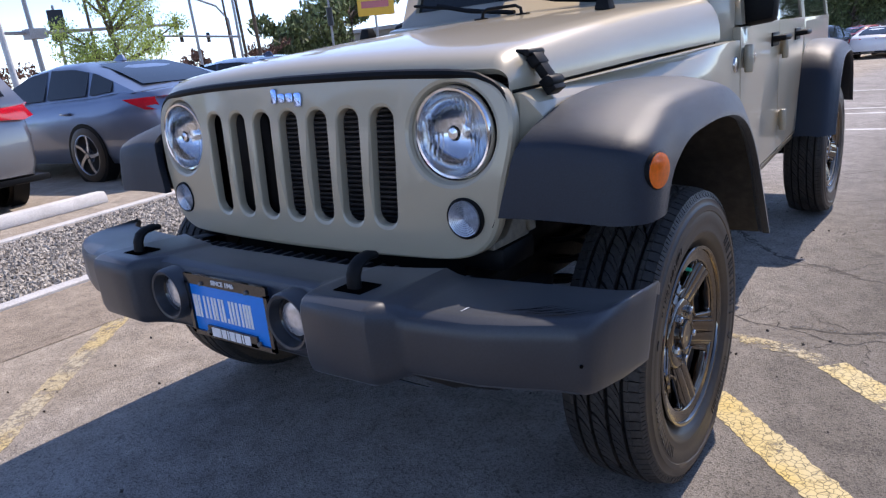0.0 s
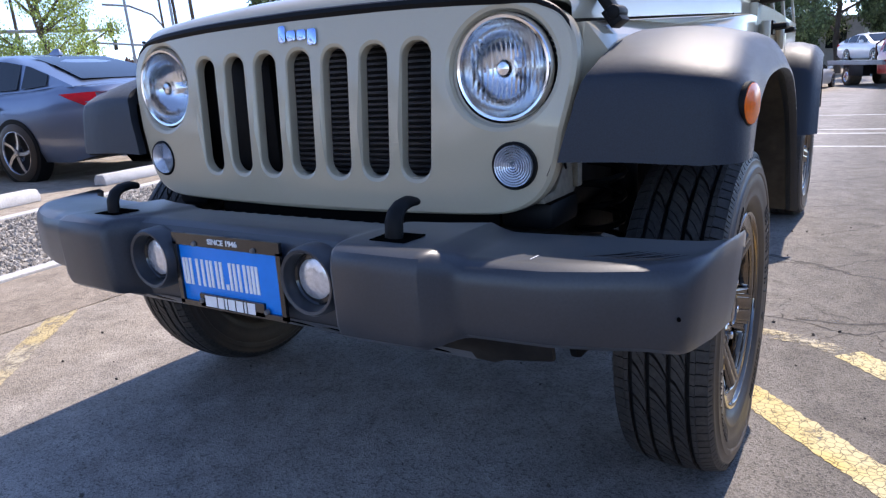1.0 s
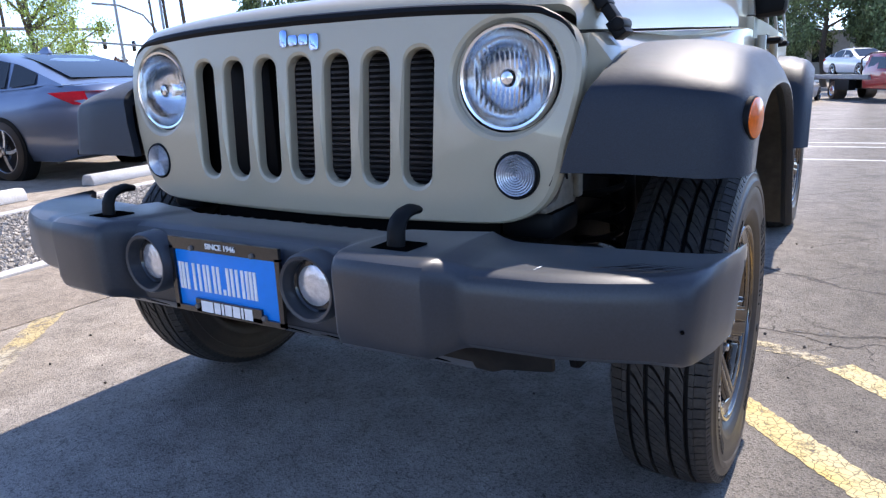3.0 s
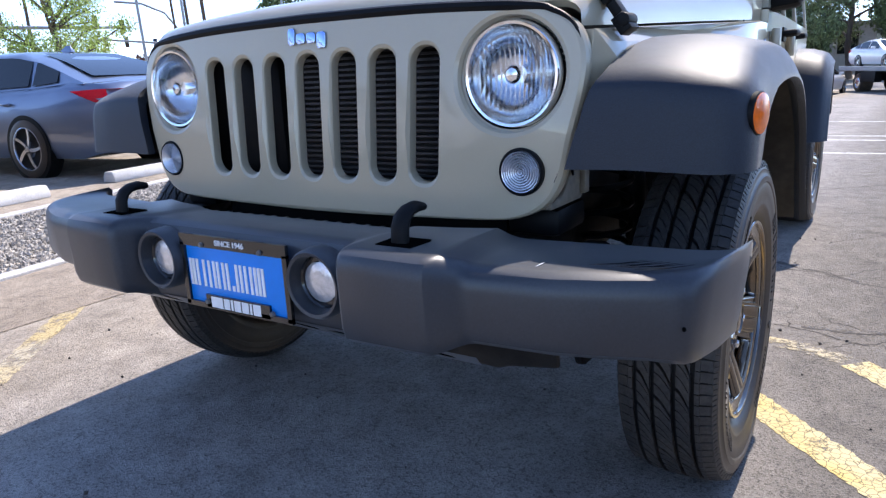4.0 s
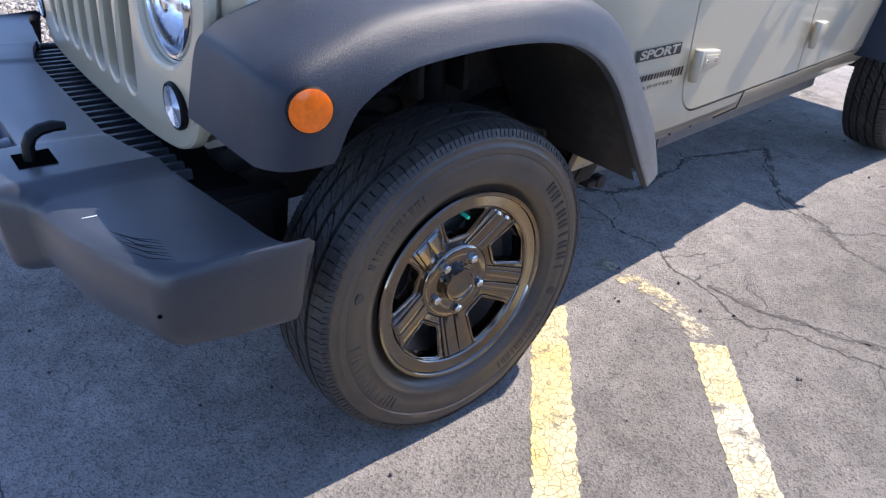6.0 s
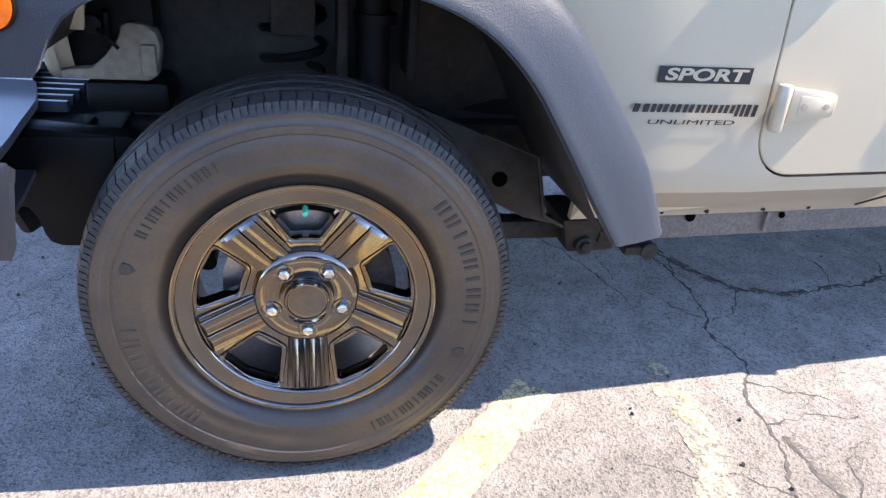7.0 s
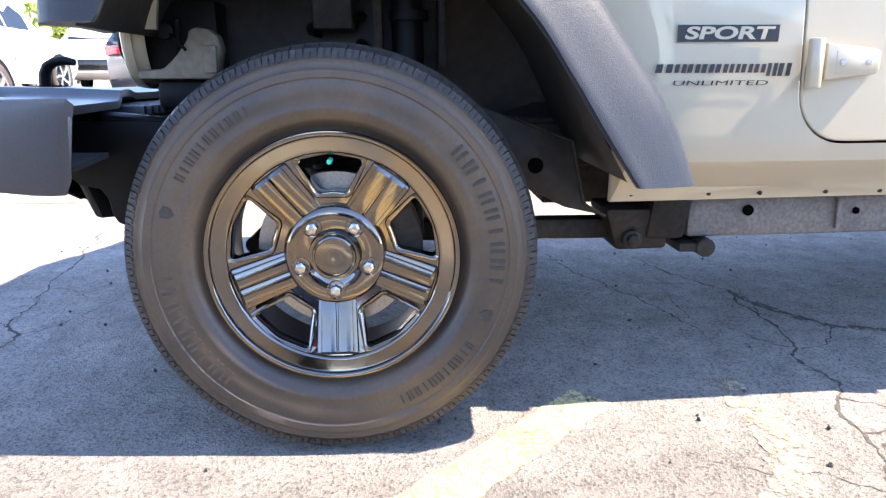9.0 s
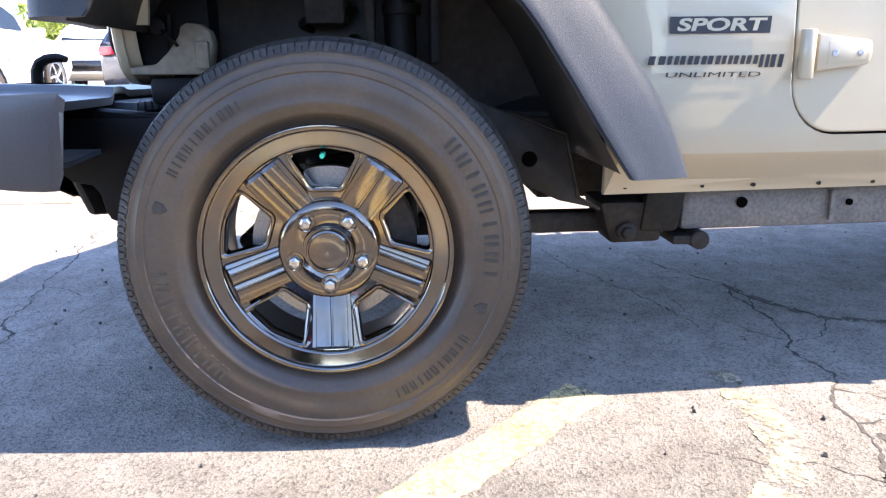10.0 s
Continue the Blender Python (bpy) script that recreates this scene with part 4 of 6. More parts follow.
for s in (-1, 1):
    # tow hooks in their slots
    x = s * 0.412
    hook = part("tow_hook", Geo().tube([(x, -0.712, 0.66), (x, -0.711, 0.695), (x, -0.709, 0.716), (x, -0.700, 0.733), (x, -0.684, 0.742), (x, -0.660, 0.745), (x, -0.640, 0.741)], [0.0185, 0.0185, 0.0185, 0.018, 0.0175, 0.017, 0.013], 14, 0.62), BLACK, bumper, "black steel tow hook")
    # a black block stands for the shade down the slot
    part("hook_slot", Geo().box(x - 0.036, x + 0.040, -0.738, -0.672, 0.672, 0.6896), VOID, bumper, "dark opening")
    # fog lamps
    m = Matrix.Translation((s * 0.234, -0.728, 0.600)) @ Matrix.Rotation(radians(90), 4, "X")
    part("fog_lamp_ring", Geo().spin([(0.070, -0.01), (0.069, 0.024), (0.064, 0.033), (0.058, 0.031), (0.055, 0.020), (0.052, 0.001)], 40, m), TRIM, bumper)
    part("fog_lamp_recess", Geo().spin([(0.0535, 0.006), (0.049, 0.0015), (0.0005, 0.0012)], 40, m), GLOSS_BLACK, bumper)
    fog = part("fog_lamp", Geo().spin([(0.041, 0.0), (0.040, 0.006), (0.030, 0.010), (0.015, 0.012), (0.0005, 0.013)], 36, m), FOG, bumper, "round clear fog lamp")
g = Geo().rod((0.880, -0.627, 0.585), (0.8905, -0.6555, 0.585), 0.0032, n=10)
part("bumper_hole", g, VOID, bumper, "small drilled hole")
# scuffs on the wing and a pale scratch
g = Geo()
for i in range(7):
    x = 0.745 + 0.012 * i
    g.tube([(x, -0.668 + 0.004 * (i % 3), 0.6745), (x + 0.045, -0.645 + 0.006 * (i % 2), 0.6757), (x + 0.075, -0.615, 0.6765)], [0.0004, 0.0013, 0.0004], 5, 0.5)
part("scuff", g, SCUFF, bumper, "fine dark scuff", split=True)
part("scratch", Geo().tube([(0.664, -0.690, 0.6685), (0.667, -0.676, 0.6690), (0.668, -0.667, 0.6690)], [0.0008, 0.0015, 0.0008], 5, 0.5), WHITE, bumper, "small white scratch")
# ribbed cover between bumper and grille
g = Geo().box(-0.56, 0.56, -0.56, -0.35, 0.590, 0.605)
cover = bodypart("grille_cover", g, BLACK, "black ribbed cover behind the bumper")
g = Geo()
for i in range(-12, 13):
    x = i * 0.043
    g.loft([[(x - 0.008, -0.560, 0.625), (x + 0.008, -0.560, 0.625), (x + 0.008, -0.450, 0.625), (x - 0.008, -0.450, 0.625)], [(x - 0.006, -0.560, 0.648), (x + 0.006, -0.560, 0.648), (x + 0.006, -0.450, 0.645), (x - 0.006, -0.450, 0.645)]])
part("cover_rib", g, TRIM, cover, split=True)
# lower air dam: a raked panel with oval scoops, a dusty skid plate
def dam_at(u, v, d):
    return (u, -0.715 + (0.50 - v) * 1.5 + d, v - d * 0.5)


scoops = [[(c * 0.112 + 0.040 * cos(2 * pi * k / 20) - 0.012 * sin(2 * pi * k / 20), 0.472 + 0.013 * sin(2 * pi * k / 20)) for k in range(20)] for c in range(-4, 5)]
part("air_dam", Geo().sheet([(-0.545, 0.500), (-0.51, 0.448), (0.51, 0.448), (0.545, 0.500)], scoops, dam_at, 0.02, 0.04, 0.004), TRIM, bumper, "raked lower air dam with oval scoops", smooth=25)
# near-black sheet paints the shade behind the scoops
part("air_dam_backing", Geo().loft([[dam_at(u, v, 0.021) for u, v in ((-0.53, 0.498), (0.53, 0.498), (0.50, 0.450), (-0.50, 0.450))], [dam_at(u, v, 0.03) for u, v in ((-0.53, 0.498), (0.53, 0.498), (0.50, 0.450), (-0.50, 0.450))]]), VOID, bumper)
pan = [(-0.58, 0.52), (-0.58, 0.435), (-0.30, 0.408), (0.28, 0.400), (0.42, 0.393), (0.500, 0.388), (0.524, 0.400), (0.635, 0.418), (0.640, 0.52)]
g = Geo().loft([[(x, d - 0.35 * (z - 0.36), z) for x, z in pan] for d in (-0.515, -0.495)])
bodypart("skid_plate", g, LINER, "dusty dark skid plate under the bumper", bevel=0.01)

# number plate
plate = part("licence_plate", Geo().box(-0.152, 0.152, -0.7315, -0.7280, 0.510, 0.663), BLUE, jeep, "blue dealer plate in a black frame on the bumper", bevel=0.001)
g = Geo()
for b in ((-0.161, 0.161, 0.643, 0.669), (-0.161, -0.149, 0.508, 0.648), (0.149, 0.161, 0.508, 0.648), (-0.161, 0.161, 0.505, 0.517), (-0.095, 0.10, 0.508, 0.537)):
    g.box(b[0], b[1], -0.7375, -0.7290, b[2], b[3])
part("plate_frame", g, GLOSS_BLACK, plate, "black plate frame")
up = Matrix.Rotation(radians(90), 4, "X")
words("SINCE 1946", 0.0165, WHITE, Matrix.Translation((0, -0.7385, 0.656)) @ up, plate, "frame_lettering", 0.0008, 0.088)
g = Geo()
x = -0.143
for stems, gap in (((0, 0.010), 0.022), ((0,), 0.014), ((0.007,), 0.024), ((0, 0.016), 0.028), ((0,), 0.014), ((0.003, 0.016), 0.031), ((0,), 0.013), ((0, 0.013), 0.027), ((0, 0.016), 0.029), ((0, 0.011, 0.022), 0.0)):
    for k in stems:
        h = 0.012 if (gap == 0.013) else 0.060
        g.box(x + k, x + k + 0.0078, -0.7332, -0.7316, 0.553, 0.553 + h)
    x += gap
part("plate_lettering", g, WHITE, plate, "white lettering shape", split=True)
g = Geo()
x = -0.078
for w in (0.036, 0.018, 0.006, 0.020, 0.020, 0.006, 0.022):
    g.box(x, x + w, -0.7385, -0.7374, 0.510, 0.534)
    x += w + 0.004
part("frame_mark", g, WHITE, plate, "white mark shape", split=True)
g = Geo()
for x, z in ((-0.089, 0.648), (0.089, 0.648), (-0.089, 0.521), (0.108, 0.521)):
    g.rod((x, -0.7360, z), (x, -0.7425, z), 0.0065, 0.005, 10)
part("plate_screw", g, STEEL, plate, split=True)
for ob in [plate, *plate.children]:
    ob.data.transform(Matrix.Translation((-0.007, -0.004, -0.004)))

# side lettering on the cowl
sidem = Matrix(((0, 0, 1, 0), (1, 0, 0, 0), (0, 1, 0, 0), (0, 0, 0, 1)))
decal = part("side_decal", Geo().add([(0.7600, 0.640, 0.797), (0.7600, 0.641, 0.766), (0.7600, 0.835, 0.766), (0.7600, 0.836, 0.797)], [(0, 1, 2, 3)]), DECAL, jeep, "dark trim decal")
words("SPORT", 0.031, PAINT, Matrix.Translation((0.7606, 0.740, 0.7810)) @ sidem @ Matrix(((1, 0.25, 0, 0), (0, 1, 0, 0), (0, 0, 1, 0), (0, 0, 0, 1))), decal, "decal_lettering", 0.0003, 0.168, 0.03)
words("UNLIMITED", 0.013, DECAL, Matrix.Translation((0.7600, 0.731, 0.690)) @ sidem @ Matrix(((1, 0.25, 0, 0), (0, 1, 0, 0), (0, 0, 1, 0), (0, 0, 0, 1))), decal, "decal_lettering", 0.0003, 0.185, bold=0.0)
g = Geo()
y = 0.602
for w in (0.036, 0.024, 0.026, 0.026, 0.026, 0.022, 0.024, 0.024, 0.021, 0.027):
    z0, z1 = (0.703, 0.727) if y > 0.81 else (0.7095, 0.7255)
    for a, b in ((0.0, 0.36), (0.56, 0.90)):
        g.add([(0.7600, y + w * a, z0), (0.7600, y + w * b, z0), (0.7600, y + w * b + 0.003, z1), (0.7600, y + w * a + 0.003, z1)], [(0, 1, 2, 3)])
    y += w + 0.001
part("decal_mark", g, DECAL, decal, "dark lettering shape", split=True)

# ---- wheels of the off-road vehicle ----
def box8(g, lo, hi):
    """A hexahedron from two rings of four points."""
    return g.loft([lo, hi])


def polar(r, a, h):
    return Vector((r * cos(a), r * sin(a), h))


HUB_Z = 0.384
# half section of the tyre: bead, sidewall rings, bulge, shoulder
prof = [(0.222, 0.072), (0.232, 0.074), (0.240, 0.080), (0.2465, 0.0905), (0.253, 0.0965), (0.262, 0.1000), (0.264, 0.1016), (0.270, 0.1024), (0.272, 0.1016), (0.290, 0.1046), (0.312, 0.1058), (0.3145, 0.1044), (0.3165, 0.1044), (0.319, 0.1066), (0.331, 0.1060), (0.3335, 0.1030), (0.345, 0.0995), (0.347, 0.1003), (0.356, 0.0950), (0.366, 0.0830)]
tyre_g = Geo().spin(prof, 120).spin([(r, -h) for r, h in prof[::-1]], 120)
# groove floor drawn in satin black, so its recess shade is in the colour
base_g = Geo().spin([(0.366, 0.0832), (0.3665, 0.04), (0.3665, -0.04), (0.366, -0.0832)], 120)
tread_g = Geo()


def tread_block(h0, h1, r0, r1, a0, a1, s0, s1):
    """A block of a rib from angle a0 to a1, its two ends swept by s0 and s1 across the rib."""
    rings = []
    for k in (0, 0.35, 0.7, 1.0):
        h, r, bend = lerp(h0, h1, k), lerp(r0, r1, k), k ** 1.5
        rings.append([polar(0.360, a0 + s0 * bend, h), polar(r, a0 + s0 * bend, h), polar(r, a1 + s1 * bend, h), polar(0.360, a1 + s1 * bend, h)])
    tread_g.loft(rings)


# three middle ribs cut by long swept slots and short sipes, two shoulders cut by many fine sipes
pitch = 32
step = 2 * pi / pitch
cuts = ((0.0, 0.60), (0.30, 0.46), (0.64, 0.50), (1.0, 0.60))
for ri, (h0, h1, r0, r1) in enumerate(((-0.0515, -0.0255, 0.3765, 0.3782), (-0.0160, 0.0160, 0.379, 0.379), (0.0255, 0.0515, 0.3782, 0.3765))):
    for k in range(pitch):
        a = step * (k + 0.66 * ri + 0.03 * ((k * 7 + ri) % 3))
        for q, ((f0, s0), (f1, s1)) in enumerate(zip(cuts, cuts[1:])):
            tread_block(h0, h1, r0, r1, a + (f0 + (0.050 if q == 0 else 0.020)) * step, a + (f1 - (0.050 if q == 2 else 0.020)) * step, s0 * step, s1 * step)
fine = 2 * pi / 96
for sgn in (1, -1):
    for k in range(96):
        a = fine * (k + (0.4 if sgn > 0 else 0))
        tread_block(sgn * 0.0605, sgn * 0.0700, 0.3750, 0.3738, a, a + fine * 0.92, 0.05 * fine, 0.05 * fine)
        tread_block(sgn * 0.0708, sgn * 0.0935, 0.3736, 0.3655, a, a + fine * 0.86, 0.06 * fine, 0.06 * fine)
    for k in range(192):
        a0 = pi * k / 96
        a1 = a0 + pi / 96 * 0.76
        r0 = 0.3525 if k % 2 else 0.3500
        lo = [polar(r0 + 0.006, a0, sgn * 0.088), polar(0.364, a0, sgn * 0.084), polar(0.364, a1, sgn * 0.084), polar(r0 + 0.006, a1, sgn * 0.088)]
        hi = [polar(r0, a0, sgn * 0.1000), polar(0.3665, a0, sgn * 0.0930), polar(0.3665, a1, sgn * 0.0930), polar(r0, a1, sgn * 0.1000)]
        box8(tread_g, lo, hi)
# raised sidewall marks: curved runs of plain letter shapes
mark_gs = []
for c, n, step, r0, r1 in ((206, 9, 5.2, 0.283, 0.309), (133, 11, 3.2, 0.286, 0.304), (16, 9, 6.0, 0.283, 0.309), (310, 11, 3.2, 0.286, 0.304)):
    for k in range(n):
        a = radians(c + (k - (n - 1) / 2) * step)
        w = radians(step) * (0.30 + 0.06 * noise.noise(Vector((k * 1.7, c, 0))))
        g = Geo()
        strokes = [(r0, r1, -w, -w * 0.4), (r0, r1, w * 0.4, w)] if k % 3 else [(r0, r1, -w * 0.3, w * 0.3)]
        for ra, rb, qa, qb in strokes:
            box8(g, [polar(r, a + q, 0.101) for r, q in ((ra, qa), (rb, qa), (rb, qb), (ra, qb))], [polar(r, a + q, table([(0.283, 0.1054), (0.309, 0.1084)], r)) for r, q in ((ra, qa), (rb, qa), (rb, qb), (ra, qb))])
        mark_gs.append(g)
for c in (162, 339):
    a = radians(c)
    out = [(0.282, 0), (0.291, 0.034), (0.305, 0.040), (0.309, 0), (0.305, -0.040), (0.291, -0.034)]
    mark_gs.append(Geo().loft([[polar(r, a + q, 0.101) for r, q in out], [polar(lerp(0.297, r, 0.9), a + q * 0.9, table([(0.283, 0.1054), (0.309, 0.1084)], r)) for r, q in out]]))
ring_g = Geo().spin([(0.192, 0.064), (0.192, 0.080), (0.1945, 0.0842), (0.198, 0.0855), (0.2185, 0.0862), (0.2205, 0.0870), (0.2220, 0.0915), (0.2235, 0.0935), (0.2265, 0.0945), (0.2305, 0.0940), (0.2325, 0.0910), (0.2315, 0.086), (0.224, 0.078)], 120)
barrel_g = Geo().spin([(0.210, 0.082), (0.204, 0.060), (0.198, 0.0), (0.206, -0.09), (0.224, -0.10)], 64)
hub_g = Geo().spin([(0.094, 0.030), (0.094, 0.0555), (0.0925, 0.0590), (0.089, 0.0615), (0.086, 0.0632), (0.080, 0.0645), (0.050, 0.0640), (0.0475, 0.0620), (0.0440, 0.0620), (0.0435, 0.0670), (0.0005, 0.0670)], 64)
cap_g = Geo().spin([(0.0405, 0.060), (0.0405, 0.0730), (0.0390, 0.0765), (0.0360, 0.0775), (0.0345, 0.0750), (0.0325, 0.0745), (0.0005, 0.0760)], 48)


def face_h(r):
    return table([(0.06, 0.046), (0.09, 0.0490), (0.12, 0.0575), (0.19, 0.0775), (0.21, 0.0825)], r)


# dished web of the wheel with five rounded windows, then a stepped rib down each spoke
def window(a):
    corners = [polar(0.1915, a + 0.345, 0), polar(0.1945, a, 0), polar(0.1915, a - 0.345, 0), polar(0.1165, a - 0.240, 0), polar(0.1145, a, 0), polar(0.1165, a + 0.240, 0)]
    out = []
    for k in range(6):
        p, q, r = corners[k - 1], corners[k], corners[(k + 1) % 6]
        e = min(0.013, (p - q).length * 0.3, (r - q).length * 0.3)
        u, v = q + (p - q).normalized() * e, q + (r - q).normalized() * e
        for i in range(5):
            t = i / 4
            w = u * (1 - t) ** 2 + q * 2 * t * (1 - t) + v * t * t
            out.append((w.x, w.y))
    return out[::-1]


windows = [window(radians(90 + 72 * k)) for k in range(5)]
web_g = Geo().sheet(circle(0, 0, 0.2005, 90), windows, lambda u, v, d: Vector((u, v, face_h(hypot(u, v)) - d)), 0.030, 0.0125, 0.0045)
# raised bead round each window
bead_gs = []
for lp in windows:
    cu, cv = sum(p[0] for p in lp) / len(lp), sum(p[1] for p in lp) / len(lp)
    rings = []
    for o, dh in ((-0.001, -0.006), (-0.001, 0.0015), (0.0015, 0.0030), (0.0050, 0.0028), (0.0070, 0.0005), (0.0075, -0.002)):
        ring = []
        for u, v in lp:
            k = Vector((u - cu, v - cv)).normalized() * o
            ring.append(Vector((u + k.x, v + k.y, face_h(hypot(u, v)) + dh)))
        rings.append(ring)
    bead_gs.append(Geo().loft(rings, True, False))
low = [(0.080, 0.0345, 0.0520), (0.092, 0.0355, 0.0555), (0.12, 0.0370, 0.0640), (0.16, 0.0385, 0.0765), (0.183, 0.0392, 0.0838), (0.1885, 0.0380, 0.0800)]
top = [(0.082, 0.0130, 0.0560), (0.092, 0.0136, 0.0598), (0.12, 0.0140, 0.0690), (0.16, 0.0146, 0.0818), (0.180, 0.0148, 0.0885), (0.1865, 0.0142, 0.0845)]


def spoke_bar(rows, c, lean):
    """A bar along a spoke, its centre line offset by c, with eased edges and leaning flanks."""
    return Geo().loft([[Vector((r, c - w - lean, h - 0.016)), Vector((r, c - w, h - 0.0022)), Vector((r, c - w + 0.0010, h - 0.0006)), Vector((r, c - w + 0.0026, h)), Vector((r, c + w - 0.0026, h)), Vector((r, c + w - 0.0010, h - 0.0006)), Vector((r, c + w, h - 0.0022)), Vector((r, c + w + lean, h - 0.016))] for r, w, h in rows])


nut_g = Geo().spin([(0.0115, 0.056), (0.0115, 0.070), (0.0100, 0.0745), (0.0072, 0.0760), (0.0065, 0.0765), (0.0005, 0.0770)], 6)
well_g = Geo().spin([(0.0185, 0.0632), (0.0175, 0.0655), (0.0155, 0.0652), (0.0150, 0.057), (0.0120, 0.0565)], 20)
disc_g = Geo().spin([(0.06, 0.01), (0.15, 0.01), (0.15, -0.015), (0.06, -0.015)], 48)
calip_g = Geo()
for k in range(8):
    a0, a1 = radians(-30 + k * 9), radians(-21 + k * 9)
    box8(calip_g, [polar(0.10, a0, -0.04), polar(0.165, a0, -0.04), polar(0.165, a1, -0.04), polar(0.10, a1, -0.04)], [polar(0.10, a0, 0.035), polar(0.165, a0, 0.035), polar(0.165, a1, 0.035), polar(0.10, a1, 0.035)])
valve_g = Geo().rod((0, 0.178, 0.062), (0, 0.176, 0.086), 0.0045, 0.0045, 10)
def flatten(q):
    """The tyre settles on the ground and bulges slightly above it."""
    out = Geo()
    for x, y, h in q.v:
        k = max(0.0, (-y - 0.29) / 0.09)
        out.v.append((x * 1.008, max(y * 1.008, -HUB_Z + 0.001), h * (1 + 0.05 * k * (1 - k) * 4)))
    out.f, out.starts = q.f, q.starts
    return out


tyre_g, tread_g, base_g = flatten(tyre_g), flatten(tread_g), flatten(base_g)
WM = [(n, mesh_of(n, q.moved(sidem), mt, sm, bv), lb) for n, q, mt, sm, bv, lb in (
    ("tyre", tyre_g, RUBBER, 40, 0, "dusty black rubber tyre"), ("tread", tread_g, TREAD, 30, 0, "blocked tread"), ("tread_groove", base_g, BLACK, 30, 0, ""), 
    ("web", web_g, RIM, 25, 0, ""), ("rim_lip", ring_g, RIM, 40, 0, ""), ("hub", hub_g, RIM, 40, 0, ""), ("centre_cap", cap_g, RIM, 40, 0, ""), ("brake_disc", disc_g, DISC, 40, 0, "bare steel brake disc"),
    ("brake_caliper", calip_g, DIRTY, 30, 0, ""), ("valve_cap", valve_g, GREEN, 40, 0, "green valve cap"))]
SPK = [mesh_of("spoke", spoke_bar(low, 0, 0.0045).moved(sidem), RIM, 32, 0)] + [mesh_of("spoke_rib", spoke_bar(top, c, 0.001).moved(sidem), RIM, 32, 0) for c in (-0.0156, 0.0156)]
MARKS = [mesh_of("sidewall_mark", flatten(q).moved(sidem), MARK, 30) for q in mark_gs]
BEADS = [mesh_of("window_bead", q.moved(sidem), RIM, 30) for q in bead_gs]
NUTM, WELLM, BARM = mesh_of("lug_nut", nut_g.moved(sidem), NUT, 30), mesh_of("lug_seat", well_g.moved(sidem), RIM, 40), mesh_of("wheel", barrel_g.moved(sidem), DISC, 40)


def under(name, me, parent, m=None, label=""):
    ob = new(name, me)
    ob.parent = parent
    if m:
        ob.matrix_basis = m
    return tagged(ob, label)


def road_wheel(m):
    w = under("wheel", BARM, jeep, m, "black chrome five-spoke wheel with an all-terrain tyre")
    for n, me, lb in WM:
        under(n, me, w, None, lb)
    for k in range(5):
        rot = Matrix.Rotation(radians(-90 + 72 * k), 4, "X")
        under("spoke", SPK[0], w, rot)
        under("spoke_rib", SPK[1], w, rot)
        under("spoke_rib", SPK[2], w, rot)
        at = Matrix.Rotation(radians(-90 + 72 * k), 4, "X") @ Matrix.Translation((0, 0.0660, 0))
        under("lug_nut", NUTM, w, at, "bright steel lug nut")
        under("lug_seat", WELLM, w, at)
        under("window_bead", BEADS[k], w)
    for me in MARKS:
        under("sidewall_mark", me, w)


for x, y, r in ((0.79, 0, 0), (-0.79, 0, 180), (0.79, 2.947, 0), (-0.79, 2.947, 180)):
    road_wheel(Matrix.Translation((x - (0.06 * (y - 0.9) if y > 1 else 0), y - 0.008, HUB_Z)) @ Matrix.Rotation(radians(r), 4, "Z") @ Matrix())

# ---- chassis, axle and wheel wells ----
bodypart("front_axle", Geo().rod((-0.72, 0, HUB_Z), (0.72, 0, HUB_Z), 0.042, n=16).rod((-0.22, 0.0, HUB_Z), (0.02, 0.0, HUB_Z), 0.13, n=20), DIRTY)
bodypart("rear_axle", Geo().rod((-0.72, 2.947, HUB_Z), (0.72, 2.947, HUB_Z), 0.042, n=16).rod((-0.1, 2.947, HUB_Z), (0.12, 2.947, HUB_Z), 0.13, n=20), DIRTY)
g = Geo().box(0.40, 0.49, -0.62, 0.65, 0.50, 0.60).loft([[(0.40, 0.6, 0.5), (0.49, 0.6, 0.5), (0.49, 0.6, 0.6), (0.40, 0.6, 0.6)], [(0.50, 0.80, 0.345), (0.585, 0.80, 0.345), (0.585, 0.80, 0.44), (0.50, 0.80, 0.44)]])
bodypart("front_frame_rail", g, DIRTY, both=True, bevel=0.008)
g = Geo().box(0.50, 0.585, 0.76, 2.4, 0.345, 0.44)
rail = bodypart("frame_rail", g, STEEL, "dusty grey steel frame rail", both=True, bevel=0.012)
g = Geo().rod((0.583, 0.898, 0.407), (0.5875, 0.898, 0.407), 0.0125, n=16).rod((0.583, 1.16, 0.40), (0.5875, 1.16, 0.40), 0.008, n=12)
part("rail_hole", g, VOID, rail, split=True)
part("rail_rib", Geo().box(0.583, 0.592, 1.11, 1.12, 0.36, 0.43), STEEL, rail, bevel=0.002)
# body mount bracket and control arm
g = Geo().loft([[(0.46, 0.56, 0.42), (0.62, 0.56, 0.42), (0.62, 0.70, 0.42), (0.46, 0.70, 0.42)], [(0.47, 0.60, 0.315), (0.58, 0.60, 0.315), (0.58, 0.72, 0.318), (0.47, 0.72, 0.318)]]).loft([[(0.56, 0.66, 0.45), (0.64, 0.66, 0.45), (0.64, 0.75, 0.45), (0.56, 0.75, 0.45)], [(0.56, 0.66, 0.345), (0.60, 0.66, 0.345), (0.60, 0.75, 0.345), (0.56, 0.75, 0.345)]])
bodypart("body_mount", g, DIRTY, "rusty dusty body mount bracket", both=True, bevel=0.012)
g = Geo().box(0.49, 0.545, 0.05, 0.64, 0.335, 0.385)
arm = bodypart("control_arm", g, DIRTY, both=True, bevel=0.012)
g = Geo()
